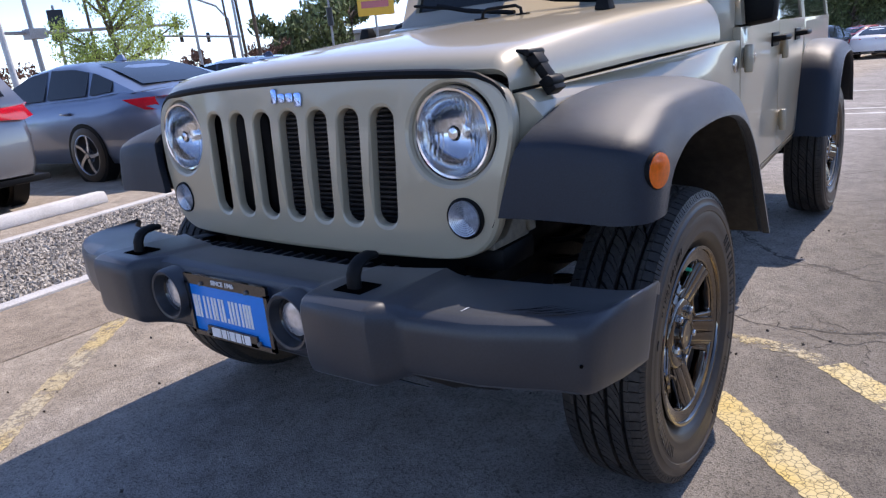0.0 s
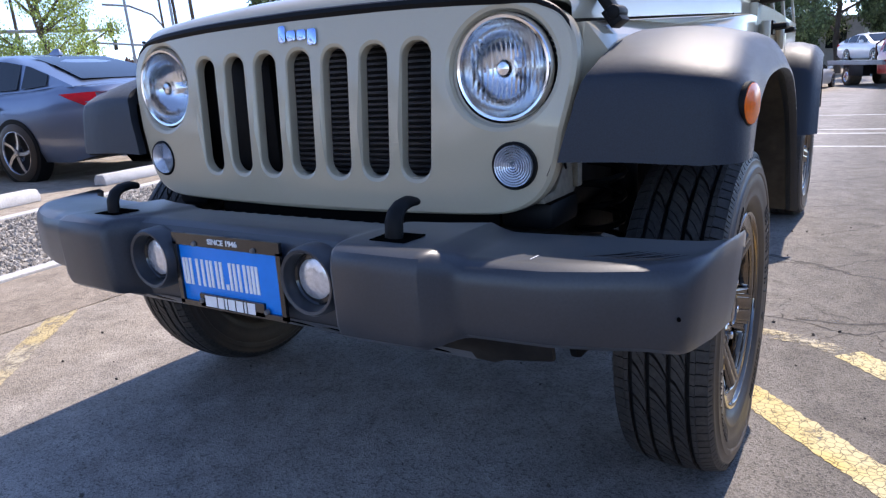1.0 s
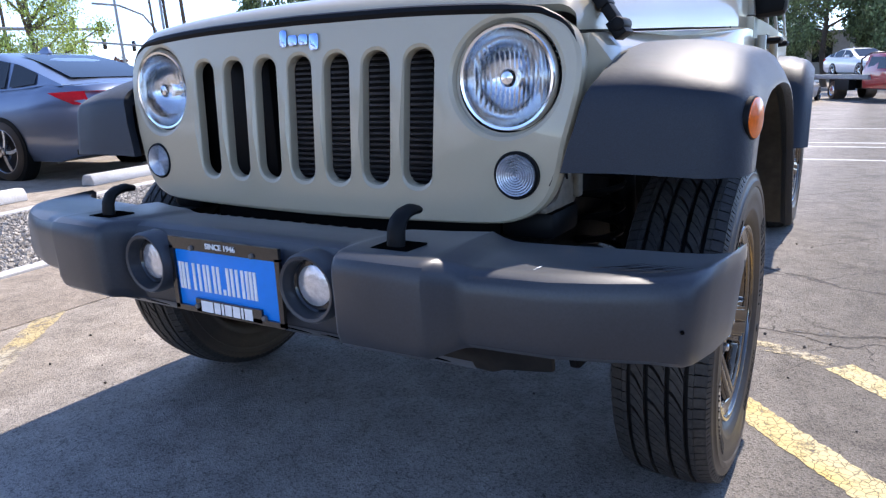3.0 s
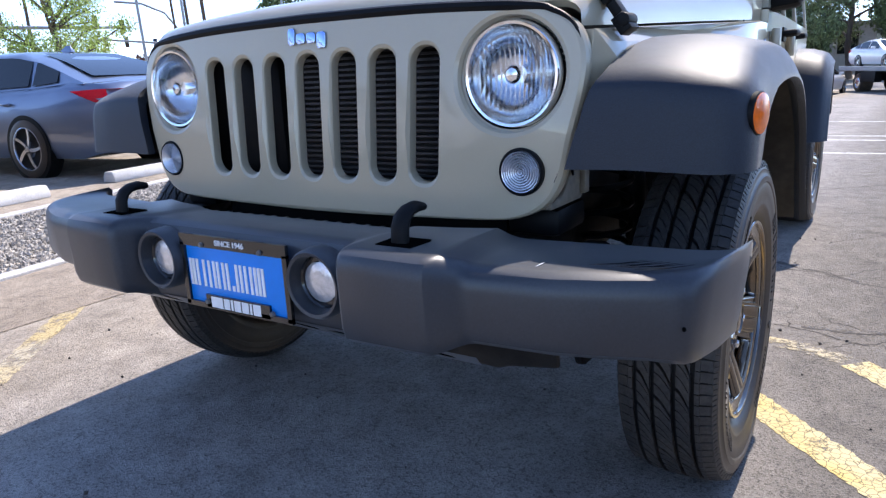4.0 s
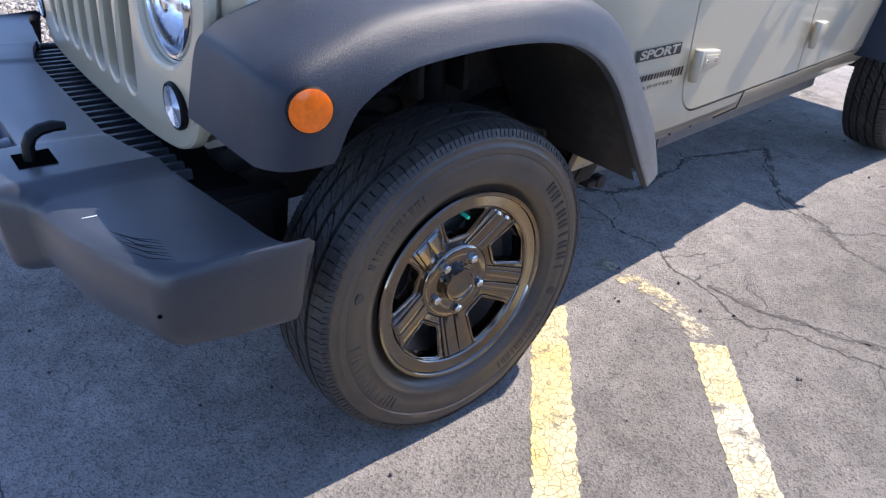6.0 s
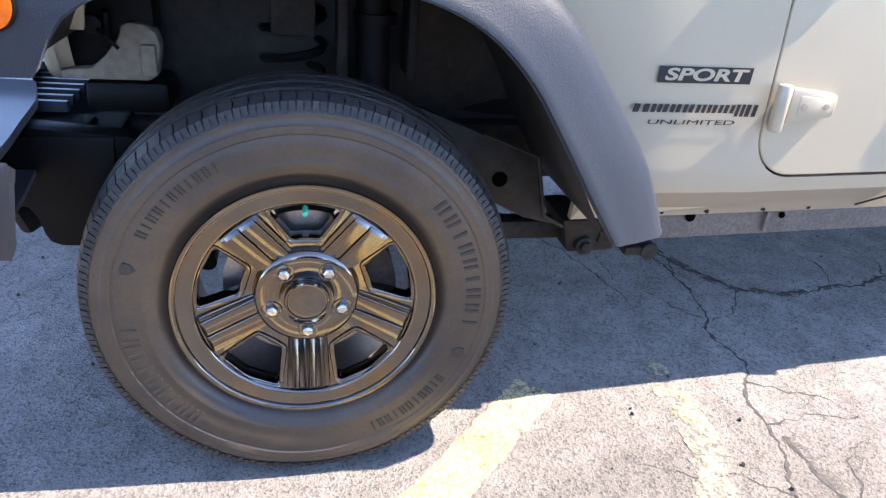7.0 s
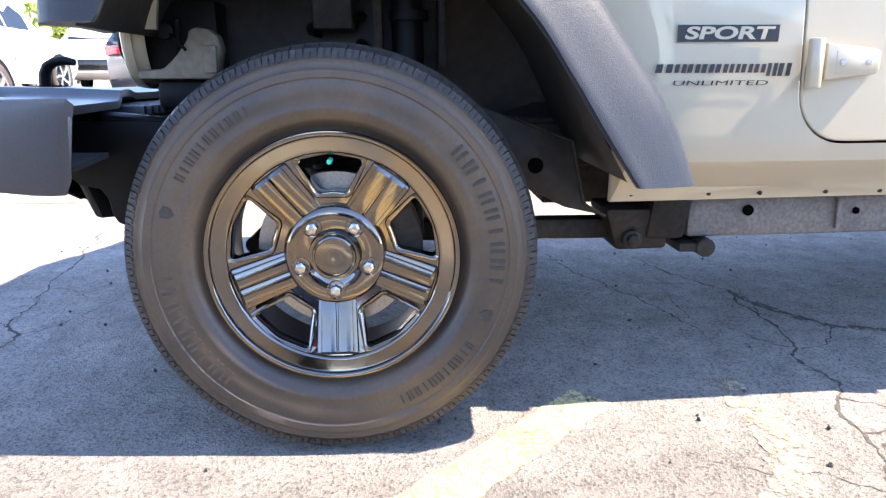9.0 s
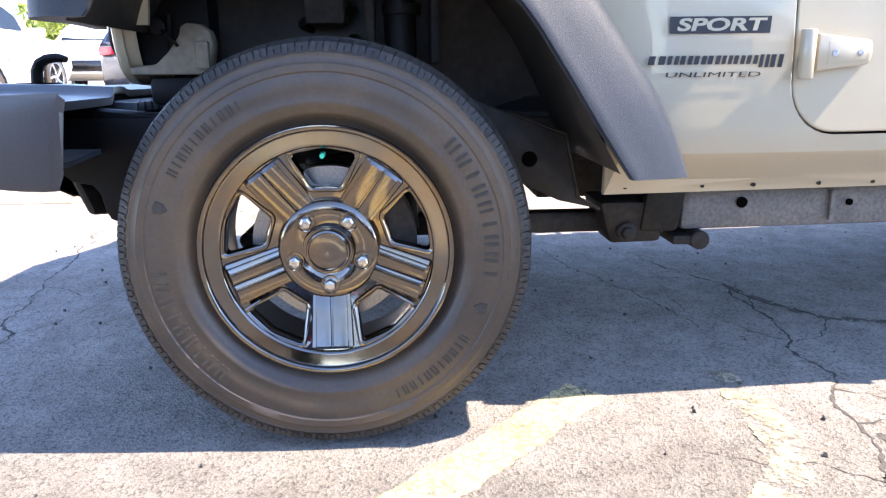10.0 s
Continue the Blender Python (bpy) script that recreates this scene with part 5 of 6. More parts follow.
for y, z in ((0.628, 0.348),):
    g.rod((0.555, y, z), (0.625, y, z), 0.015, n=6).rod((0.555, y, z), (0.612, y, z), 0.022, n=16)
g.rod((0.56, 0.80, 0.325), (0.605, 0.80, 0.325), 0.022, n=14).box(0.5, 0.6, 0.74, 0.82, 0.315, 0.335)
bodypart("mount_bolt", g, DIRTY, both=True, bevel=0.002, split=True)
# inner fender liner: arch shell and engine-side wall
liner = Geo()
ap = smooth_path([(-0.40, 0.80), (-0.33, 0.90), (-0.16, 0.965), (0.06, 0.975), (0.24, 0.93), (0.37, 0.80), (0.46, 0.63), (0.515, 0.535)], 5)
liner.loft([[(0.91 if k == 0 else x, p.x, p.y) for k, x in enumerate((0.91, 0.80, 0.62, 0.50))] for p in [Vector((q.x, q.y - 0.012)) for q in ap]], False)
bodypart("fender_liner", liner, LINER, both=True)
g = Geo()
rings = []
for i in range(15):
    y = -0.36 + i * 0.06
    rings.append([(0.47 + 0.03 * sin(y * 9), y, 0.97), (0.50 + 0.03 * sin(y * 8 + 1), y, 0.82), (0.455 + 0.02 * cos(y * 7), y, 0.62), (0.46, y, 0.56)])
g.loft(rings, False)
bodypart("inner_fender", g, LINER, "dusty black inner fender", both=True)
prof = [(0.22, 0.67), (0.36, 0.615), (0.483, 0.566), (0.513, 0.433), (0.560, 0.405), (0.47, 0.425), (0.34, 0.490), (0.22, 0.55)]
g = Geo().loft([[(x + 0.03 * (y - 0.2), y, z) for y, z in prof] for x in (0.585, 0.607)])
splash = bodypart("splash_shield", g, LINER, both=True, bevel=0.004)
bodypart("shield_hole", Geo().rod((0.610, 0.404, 0.517), (0.6155, 0.404, 0.517), 0.017, n=20), VOID, both=True)
bodypart("shield_edge", Geo().tube([(0.617, 0.36, 0.618), (0.620, 0.483, 0.569), (0.621, 0.513, 0.433), (0.622, 0.560, 0.405)], 0.004, 6), LINER, both=True)
# shock, spring and tower
g = Geo().rod((0.56, 0.135, 0.55), (0.55, 0.13, 0.98), 0.034, n=18).rod((0.57, 0.14, 0.36), (0.56, 0.135, 0.60), 0.022, n=14).rod((0.56, 0.135, 0.82), (0.56, 0.135, 0.84), 0.042, n=18)
bodypart("shock_absorber", g, BLACK, both=True)
g = Geo().box(0.50, 0.60, 0.06, 0.08, 0.72, 0.98).box(0.50, 0.60, 0.195, 0.215, 0.72, 0.98).box(0.50, 0.62, -0.06, 0.02, 0.80, 0.99)
bodypart("shock_tower", g, DIRTY, both=True, bevel=0.006)
pts = [(0.545 + 0.058 * cos(t * 0.5), -0.02 + 0.058 * sin(t * 0.5), 0.47 + t * 0.0046) for t in range(0, 84)]
bodypart("coil_spring", Geo().tube(pts, 0.0085, 6), BLACK, both=True)
bodypart("tie_rod", Geo().rod((-0.66, -0.20, 0.36), (0.66, -0.20, 0.36), 0.018).rod((-0.5, -0.12, 0.45), (0.5, -0.16, 0.52), 0.018), DIRTY)
# steel crossbeam behind the bumper, brackets, and the return edge of the grille
bodypart("bumper_beam", Geo().box(-0.70, 0.70, -0.66, -0.55, 0.54, 0.645), BLACK, bevel=0.01)
g = Geo().loft([[(0.60, -0.50, 0.64), (0.66, -0.50, 0.64), (0.66, -0.30, 0.62), (0.60, -0.30, 0.62)], [(0.56, -0.42, 0.43), (0.62, -0.42, 0.43), (0.62, -0.30, 0.45), (0.56, -0.30, 0.45)]]).box(0.50, 0.62, -0.52, -0.40, 0.56, 0.62)
bodypart("bumper_bracket", g, BLACK, both=True, bevel=0.015)
# black splash panel that hangs between the bumper and the tyre
prof = [(-0.585, 0.62), (-0.578, 0.520), (-0.545, 0.491), (-0.505, 0.483), (-0.492, 0.462), (-0.487, 0.430), (-0.478, 0.412), (-0.458, 0.404), (-0.36, 0.400), (-0.34, 0.62)]
g = Geo().loft([[(x, y, z) for y, z in prof] for x in (0.645, 0.660)])
bodypart("splash_panel", g, BLACK, "black plastic splash panel behind the bumper", both=True, bevel=0.004)
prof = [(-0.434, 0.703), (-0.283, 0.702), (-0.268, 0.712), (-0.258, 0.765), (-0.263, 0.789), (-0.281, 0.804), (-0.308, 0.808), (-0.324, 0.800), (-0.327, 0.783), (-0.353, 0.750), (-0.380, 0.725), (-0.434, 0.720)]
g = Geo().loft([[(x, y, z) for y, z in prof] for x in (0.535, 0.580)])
support = bodypart("grille_support", g, DUSTY_SHADED_BEIGE, "dusty beige grille support bracket, darkened for its shade", both=True, bevel=0.006)
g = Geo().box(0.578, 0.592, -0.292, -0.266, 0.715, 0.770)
part("support_tab", g, DUSTY_SHADED_BEIGE, support, bevel=0.003, split=True)
g = Geo().box(0.47, 0.555, -0.43, -0.27, 0.72, 0.86).rod((0.55, -0.375, 0.800), (0.575, -0.372, 0.800), 0.017).rod((0.555, -0.352, 0.750), (0.575, -0.345, 0.825), 0.007).tube([(0.56, -0.375, 0.80), (0.585, -0.35, 0.785), (0.58, -0.33, 0.76)], 0.004, 6)
bodypart("lamp_housing", g, BLACK, both=True, bevel=0.006)
g = Geo().box(0.46, 0.58, -0.40, -0.25, 0.64, 0.70)
bodypart("isolator_mount", g, BLACK, both=True, bevel=0.015)
bodypart("engine_bay", Geo().box(-0.44, 0.44, -0.36, 0.76, 0.54, 1.04), BLACK)
bodypart("underfloor", Geo().box(-0.50, 0.50, 0.8, 3.6, 0.44, 0.50).box(-0.2, 0.2, 0.5, 1.9, 0.36, 0.5), DIRTY)
g = Geo()
for y in (0.597, 0.763, 0.874, 1.021, 1.145):
    g.rod((side_x(0.462) - 0.003, y, 0.462), (side_x(0.462) + 0.004, y, 0.462), 0.0045 if y != 0.79 else 0.007, n=10)
bodypart("sill_bolt", g, DIRTY, both=True, split=True)
bodypart("door_step_seam", Geo().tube([(0.757, 1.300, 0.575), (0.752, 1.285, 0.52), (0.69, 1.262, 0.47)], 0.0025, 6), DIRTY)

# the cabin runs slightly inwards towards the rear
for ob in jeep.children_recursive:
    if ob.type == "MESH" and ob.name.split(".")[0] != "wheel" and (ob.parent == jeep or ob.parent.name.split(".")[0] != "wheel"):
        for v in ob.data.vertices:
            if v.co.y > 0.9:
                v.co.x -= 0.06 * (v.co.y - 0.9)

# cracks in the asphalt
for i, (pts, w) in enumerate((
        ([(-0.60, 0.65), (-0.07, 0.83), (0.10, 0.93), (0.40, 0.96)], 0.008),
        ([(-0.53, 0.99), (-0.08, 1.18), (0.20, 1.18), (0.41, 1.145), (0.68, 1.10), (0.75, 1.075), (0.94, 1.02), (1.02, 1.0), (1.11, 0.963), (1.32, 1.067), (1.60, 1.16)], 0.013),
        ([(-0.08, 1.18), (0.13, 1.25), (0.26, 1.33), (0.31, 1.495), (0.23, 1.93), (0.37, 2.39), (0.57, 2.09), (0.70, 1.95), (1.1, 1.7), (1.8, 1.6)], 0.016),
        ([(0.91, 1.06), (1.25, 1.11), (1.41, 1.19), (1.9, 1.30)], 0.020),
        ([(-1.23, -1.34), (-0.31, -1.15), (-0.156, -1.12), (0.116, -1.065), (0.207, -1.0), (0.38, -0.95), (0.50, -0.96), (0.9, -1.2)], 0.012),
        ([(0.4, 3.9), (0.72, 4.07), (1.17, 4.47), (2.2, 4.9)], 0.02), ([(0.9, 2.4), (1.3, 2.9), (1.9, 3.0)], 0.012), ([(0.95, 1.75), (1.35, 2.2), (1.6, 2.9)], 0.010), ([(0.8, 3.2), (1.4, 3.4), (2.1, 3.9)], 0.012))):
    tagged(part("asphalt_crack_%d" % (i + 1), crack(pts, w * 1.6, i), CRACK), "dark open crack in the asphalt", "crack", kind="structure")
    if i in (2, 3):
        band = strip(pts, 0.032, 0.0006, 30)
        tagged(part("crack_stain_%d" % (i + 1), band, CRACK_STAIN), "dark worn stain along a crack", "stain", kind="structure")
rnd = random.Random(8)
g = Geo()
for i in range(420):
    x, y = rnd.uniform(-2.2, 2.6), rnd.uniform(-1.5, 3.4)
    s = rnd.choice((0.002, 0.003, 0.004, 0.005, 0.007))
    m = Matrix.Translation((x, y, s * 0.5)) @ Euler((rnd.uniform(0, 6), rnd.uniform(0, 6), 0)).to_matrix().to_4x4()
    g.add([m @ Vector((p[0] * s, p[1] * s * rnd.uniform(0.6, 1.2), p[2] * s * 0.8)) for p in shape], octa)
me = bpy.data.meshes.new("grit")
me.from_pydata(g.v, [], g.f)
me.materials.append(CRACK)
tagged(new("grit", me), "dark loose grit on asphalt", "grit", kind="stuff")

# ---- surroundings ----
def wheel_stop(a, b):
    d = Vector(b) - Vector(a)
    m = Matrix.Translation((*a, 0)) @ Matrix.Rotation(atan2(d.y, d.x), 4, "Z")
    q = [(-0.09, 0.0), (0.09, 0.0), (0.085, 0.06), (0.055, 0.115), (-0.055, 0.115), (-0.085, 0.06)]
    g = Geo().loft([[m @ Vector((u, v, w)) for v, w in q] for u in (0, d.length)])
    ob = part("wheel_stop", g, CONCRETE, bevel=0.012)
    return tagged(ob, "white painted concrete wheel stop on asphalt", "wheel stop", "wheel stops along the bay")


wheel_stop((-5.32, -0.10), (-5.62, 1.76))
wheel_stop((-5.84, 2.56), (-6.12, 4.34))

SPOKE_SILVER = material("machined_alloy", (0.62, 0.62, 0.64), 0.25, 0.9, grain=0.05)


def car(name, label, m, paint, length=4.9, width=1.86, height=1.45, kind="sedan", lamps=TAIL):
    """A parked car; local x runs from its rear (0) to its front, y across, z up."""
    root = thing(name, m.translation, label, "car", "parked cars")
    w = width / 2
    if kind == "sedan":
        belt = [(0, 0.90), (0.10, 1.03), (0.6, 1.06), (1.2, 1.02), (3.3, 0.98), (3.7, 0.96), (4.5, 0.84), (4.82, 0.66), (4.9, 0.5)]
        green = [(0.42, 1.05), (0.8, 1.19), (1.2, 1.33), (1.7, height - 0.02), (2.2, height), (2.7, height - 0.05), (3.2, 1.20), (3.75, 0.97)]
        wheels = (1.42, 4.2)
    else:
        belt = [(0, 0.85), (0.06, 1.05), (0.5, 1.10), (2.9, 1.06), (3.3, 1.04), (4.2, 0.95), (4.5, 0.75), (4.6, 0.5)]
        green = [(0.08, 1.08), (0.30, height - 0.15), (0.6, height - 0.03), (1.4, height), (2.1, height - 0.03), (2.7, height - 0.22), (3.35, 1.04)]
        wheels = (0.92, 3.6)
    us = [0, 0.04, 0.12, 0.3, 0.6, 0.9, 1.2, 1.6, 2.2, 2.8, 3.3, 3.7, 4.1, 4.45, length - 0.15, length - 0.04, length]
    rings = []
    for u in us:
        b = table(belt, u)
        end = min(1, max(0, min(u, length - u) / 0.5))
        ww = w * (0.80 + 0.20 * sqrt(end))
        zb = 0.22 + 0.16 * (1 - end)
        rings.append([m @ Vector((u, s * x, z)) for s, x, z in ((1, ww * 0.92, zb), (1, ww * 0.985, zb + 0.12), (1, ww, lerp(zb, b, 0.62)), (1, ww * 0.97, b - 0.10), (1, ww * 0.90, b - 0.012), (1, ww * 0.5, b + 0.012),
                                                               (-1, ww * 0.5, b + 0.012), (-1, ww * 0.90, b - 0.012), (-1, ww * 0.97, b - 0.10), (-1, ww, lerp(zb, b, 0.62)), (-1, ww * 0.985, zb + 0.12), (-1, ww * 0.92, zb))])
    body = part("body", Geo().loft(rings), paint, root, smooth=50)

    def cabin(u, v):
        t, b = table(green, u), table(belt, u)
        k = min(1, max(0, (v - b) / 0.45))
        return w * lerp(0.90, 0.68, k)

    rings = []
    for u, t in green:
        b = table(belt, u) - 0.02
        rings.append([m @ Vector((u, s * x, z)) for s, x, z in ((1, w * 0.90, b), (1, cabin(u, lerp(b, t, 0.8)), lerp(b, t, 0.86)), (1, cabin(u, t) * 0.80, t - 0.005), (1, 0.2, t + 0.01), (-1, 0.2, t + 0.01), (-1, cabin(u, t) * 0.80, t - 0.005), (-1, cabin(u, lerp(b, t, 0.8)), lerp(b, t, 0.86)), (-1, w * 0.90, b))])
    part("roof", Geo().loft(rings), paint, root, smooth=50)
    us2 = [green[0][0] + 0.42 if kind == "sedan" else 0.35, 1.28, 1.36, 2.2, 2.27, green[-1][0] - 0.45]
    for s in (1, -1):
        for a, b in ((0, 1), (2, 3), (4, 5)):
            u0, u1 = us2[a], us2[b]
            n = 6
            lo, hi = [], []
            for i in range(n + 1):
                u = lerp(u0, u1, i / n)
                bz, tz = table(belt, u) + 0.02, max(table(belt, u) + 0.025, lerp(table(belt, u), table(green, u), 0.84))
                lo.append(m @ Vector((u, s * (cabin(u, bz) + 0.012), bz)))
                hi.append(m @ Vector((u, s * (cabin(u, tz) + 0.014), tz)))
            part("side_window", Geo().loft([lo, hi], False), WINDOW, root)
        part("door_handle", Geo().box(1.62, 1.80, s * (w - 0.01), s * (w + 0.025), 0.83, 0.86, m), paint, root, bevel=0.008)
        q = [(0.02, 0.30, 0.85), (0.02, 0.30, 0.955), (0.02, 0.70, 0.968), (0.16, 0.87, 0.970), (0.54, 0.928, 0.960), (0.40, 0.92, 0.905), (0.20, 0.900, 0.835), (0.05, 0.75, 0.82)] if kind == "sedan" else [(0.0, 0.45, 0.92), (0.0, 0.45, 1.02), (0.0, 0.74, 1.04), (0.22, 0.92, 1.06), (0.30, 0.925, 1.02), (0.15, 0.915, 0.93), (0.0, 0.74, 0.90)]
        ring = [m @ Vector((u - 0.012, s * (y * width / 1.86 + 0.008), z)) for u, y, z in q]
        ring2 = [m @ Vector((u + 0.05, s * (y - 0.03), z)) for u, y, z in q]
        part("tail_lamp", Geo().loft([ring2, ring]), lamps, root, "red tail lamp", bevel=0.004)
        part("bumper_trim", Geo().box(0.0, 0.30, s * 0.30, s * (w - 0.06), 0.30, 0.36, m), BLACK, root, bevel=0.01)
        for u in wheels:
            c = m @ Matrix.Translation((u, s * (w - 0.10), 0.335)) @ Matrix.Rotation(radians(-90 * s), 4, "X")
            part("wheel_arch", Geo().spin([(0.385, -0.06), (0.385, 0.105), (0.36, 0.108), (0.0005, 0.085)], 40, c), BLACK, root)
            wh = part("wheel", Geo().spin([(0.24, 0.112), (0.25, 0.125), (0.30, 0.125), (0.33, 0.112), (0.335, 0.09), (0.335, -0.08)], 40, c), RUBBER, root)
            part("rim", Geo().spin([(0.25, 0.10), (0.252, 0.124), (0.242, 0.127), (0.236, 0.118), (0.236, 0.09)], 40, c), SPOKE_SILVER, wh)
            part("wheel_back", Geo().spin([(0.24, 0.094), (0.0005, 0.090)], 32, c), GLOSS_BLACK, wh)
            for k in range(5):
                a = radians(72 * k + 20)
                g = Geo()
                g.loft([[c @ (polar(r, a + r * 1.6 - 0.02 / r * sgn, h)) for sgn, h in ((-1, 0.096), (-1, 0.118), (1, 0.122), (1, 0.096))] for r in (0.05, 0.12, 0.18, 0.24)])
                part("spoke", g, SPOKE_SILVER, wh)
            part("hub_cap", Geo().spin([(0.035, 0.10), (0.033, 0.124), (0.0005, 0.127)], 20, c), SPOKE_SILVER, wh)
    # rear glass
    if kind == "sedan":
        lo = [m @ Vector((0.55, y, table(green, 0.55) + 0.022)) for y in (-0.60, -0.2, 0.2, 0.60)]
        mid = [m @ Vector((1.0, y, table(green, 1.0) + 0.022)) for y in (-0.56, -0.2, 0.2, 0.56)]
        hi = [m @ Vector((1.48, y, table(green, 1.48) + 0.02)) for y in (-0.50, -0.2, 0.2, 0.50)]
        part("rear_window", Geo().loft([lo, mid, hi], False), WINDOW, root)
        part("roof_fin", Geo().loft([[m @ Vector(p) for p in ((1.62, -0.03, height - 0.02), (1.86, -0.03, height - 0.01), (1.86, 0.03, height - 0.01), (1.62, 0.03, height - 0.02))], [m @ Vector(p) for p in ((1.66, -0.008, height + 0.06), (1.74, -0.008, height + 0.06), (1.74, 0.008, height + 0.06), (1.66, 0.008, height + 0.06))]]), paint, root, bevel=0.01)
    else:
        lo = [m @ Vector((0.10, y, 1.12)) for y in (-0.66, 0.66)]
        hi = [m @ Vector((0.27, y, height - 0.18)) for y in (-0.56, 0.56)]
        part("rear_window", Geo().loft([[p + (m.to_3x3() @ Vector((-0.02, 0, 0.01))) for p in r] for r in (lo, hi)], False), WINDOW, root)
    lo = [m @ Vector((green[-1][0] - 0.12, y, table(green, green[-1][0] - 0.12) + 0.02)) for y in (-0.66, 0.66)]
    hi = [m @ Vector((green[-3][0] + 0.08, y, table(green, green[-3][0] + 0.08) + 0.025)) for y in (-0.54, 0.54)]
    part("windshield", Geo().loft([lo, hi], False), WINDOW, root)
    for s in (1, -1):
        g = Geo().box(length - 0.42, length - 0.10, s * 0.50, s * (w - 0.05), 0.66, 0.76, m)
        part("headlight", g, FOG, root, bevel=0.02)
        part("door_mirror", Geo().box(3.0, 3.12, s * (w - 0.02), s * (w + 0.18), 1.0, 1.13, m), paint, root, bevel=0.02)
    part("grille", Geo().box(length - 0.09, length + 0.005, -0.45, 0.45, 0.42, 0.66, m), GLOSS_BLACK, root, bevel=0.02)
    return root


def heading(x, y, deg, z=0.0):
    """A car whose rear stands at (x, y) and which points to deg from +x."""
    return Matrix.Translation((x, y, z or ground_z(y))) @ Matrix.Rotation(radians(deg), 4, "Z")


car("silver_sedan", "silver-blue sedan parked nose away, red tail lamps, machined alloy wheels", heading(-5.95, 3.59, 186), SILVER, 5.05)
car("grey_suv", "dark grey crossover parked nose away beside the sedan", heading(-5.85, 0.60, 186), GREYPAINT, 4.6, 1.85, 1.68, "suv")
car("dark_sedan", "dark sedan parked beyond the silver one", heading(-6.6, 6.6, 186), NAVY, 4.9, 1.86, 1.43)
car("white_suv", "white crossover parked across the lot", heading(-7.2, -7.0, 180), WHITEPAINT, 4.6, 1.85, 1.72, "suv")
car("white_sedan", "white sedan parked along the same row of bays", heading(-0.75, -4.85, 180), WHITEPAINT)
car("white_suv", "white crossover parked in the far row", heading(-18.3, -7.9, 12), WHITEPAINT, 4.6, 1.85, 1.72, "suv")
car("blue_suv", "dark blue crossover parked with its red tail lamp showing", heading(-9.3, -4.15, 150), NAVY, 4.6, 1.85, 1.70, "suv")
car("grey_sedan", "grey sedan parked in the far row", heading(-21.0, -11.5, 10), GREYPAINT)
car("navy_suv", "navy crossover parked far across the lot", heading(-5.2, 37.0, 80), NAVY, 4.6, 1.85, 1.68, "suv")
car("white_sedan", "white sedan parked far across the lot", heading(-2.9, 38.0, 80), WHITEPAINT)
car("red_sedan", "dark red sedan parked behind the tow truck", heading(-5.0, 44.0, 60), REDPAINT)

# unseen cars across the aisle, added to screen sky mirrored in paint and rims
car("grey_suv", "unseen dark grey crossover added across the aisle", heading(5.6, -5.2, 2), GREYPAINT, 4.6, 1.85, 1.68, "suv")
car("grey_sedan", "unseen grey sedan added across the aisle", heading(5.5, -2.4, -1), GREYPAINT)
car("navy_suv", "unseen navy crossover added across the aisle", heading(5.7, 0.4, 1), NAVY, 4.6, 1.85, 1.70, "suv")
car("grey_sedan", "unseen grey sedan added across the aisle", heading(5.5, 3.2, 0), GREYPAINT)
car("white_suv", "unseen white crossover added across the aisle", heading(5.7, 6.0, 2), WHITEPAINT, 4.6, 1.85, 1.70, "suv")

# tow truck with a car on its bed
LORRY = heading(-0.25, 44.5, -62, ground_z(44.5))
TM = LORRY @ Matrix.Scale(1.2, 4)
truck = thing("tow_truck", TM.translation, "red flatbed tow truck carrying a white car", "truck")
part("flatbed", Geo().box(-0.6, 4.2, -1.1, 1.1, 0.92, 1.05, TM).box(-0.6, 4.2, -1.12, -1.04, 1.05, 1.12, TM).box(-0.6, 4.2, 1.04, 1.12, 1.05, 1.12, TM), POLE, truck, "grey steel bed", bevel=0.01)
part("chassis", Geo().box(-0.4, 6.2, -0.45, 0.45, 0.5, 0.9, TM).box(1.4, 2.6, -1.05, -0.75, 0.45, 0.9, TM), BLACK, truck)
cab = part("cab", Geo().loft([[TM @ Vector((u, s * w, z)) for s, w, z in ((1, 0.95, 0.55), (1, 1.0, 1.25), (1, 0.78, t), (-1, 0.78, t), (-1, 1.0, 1.25), (-1, 0.95, 0.55))] for u, t in ((3.5, 1.80), (3.6, 1.93), (4.5, 1.95), (5.0, 1.85), (5.45, 1.33), (6.5, 1.24), (6.62, 1.10))]), REDPAINT, truck, "red painted cab", bevel=0.03)
part("windshield", Geo().add([TM @ Vector(p) for p in ((5.42, -0.86, 1.38), (5.42, 0.86, 1.38), (5.06, 0.72, 1.83), (5.06, -0.72, 1.83))], [(0, 1, 2, 3)]), WINDOW, truck)
part("grille", Geo().box(6.58, 6.68, -0.55, 0.55, 0.85, 1.15, TM), GLOSS_BLACK, truck, bevel=0.02)
part("bumper", Geo().box(6.55, 6.82, -1.0, 1.0, 0.50, 0.82, TM), CHROME, truck, "chrome front bumper", bevel=0.05)
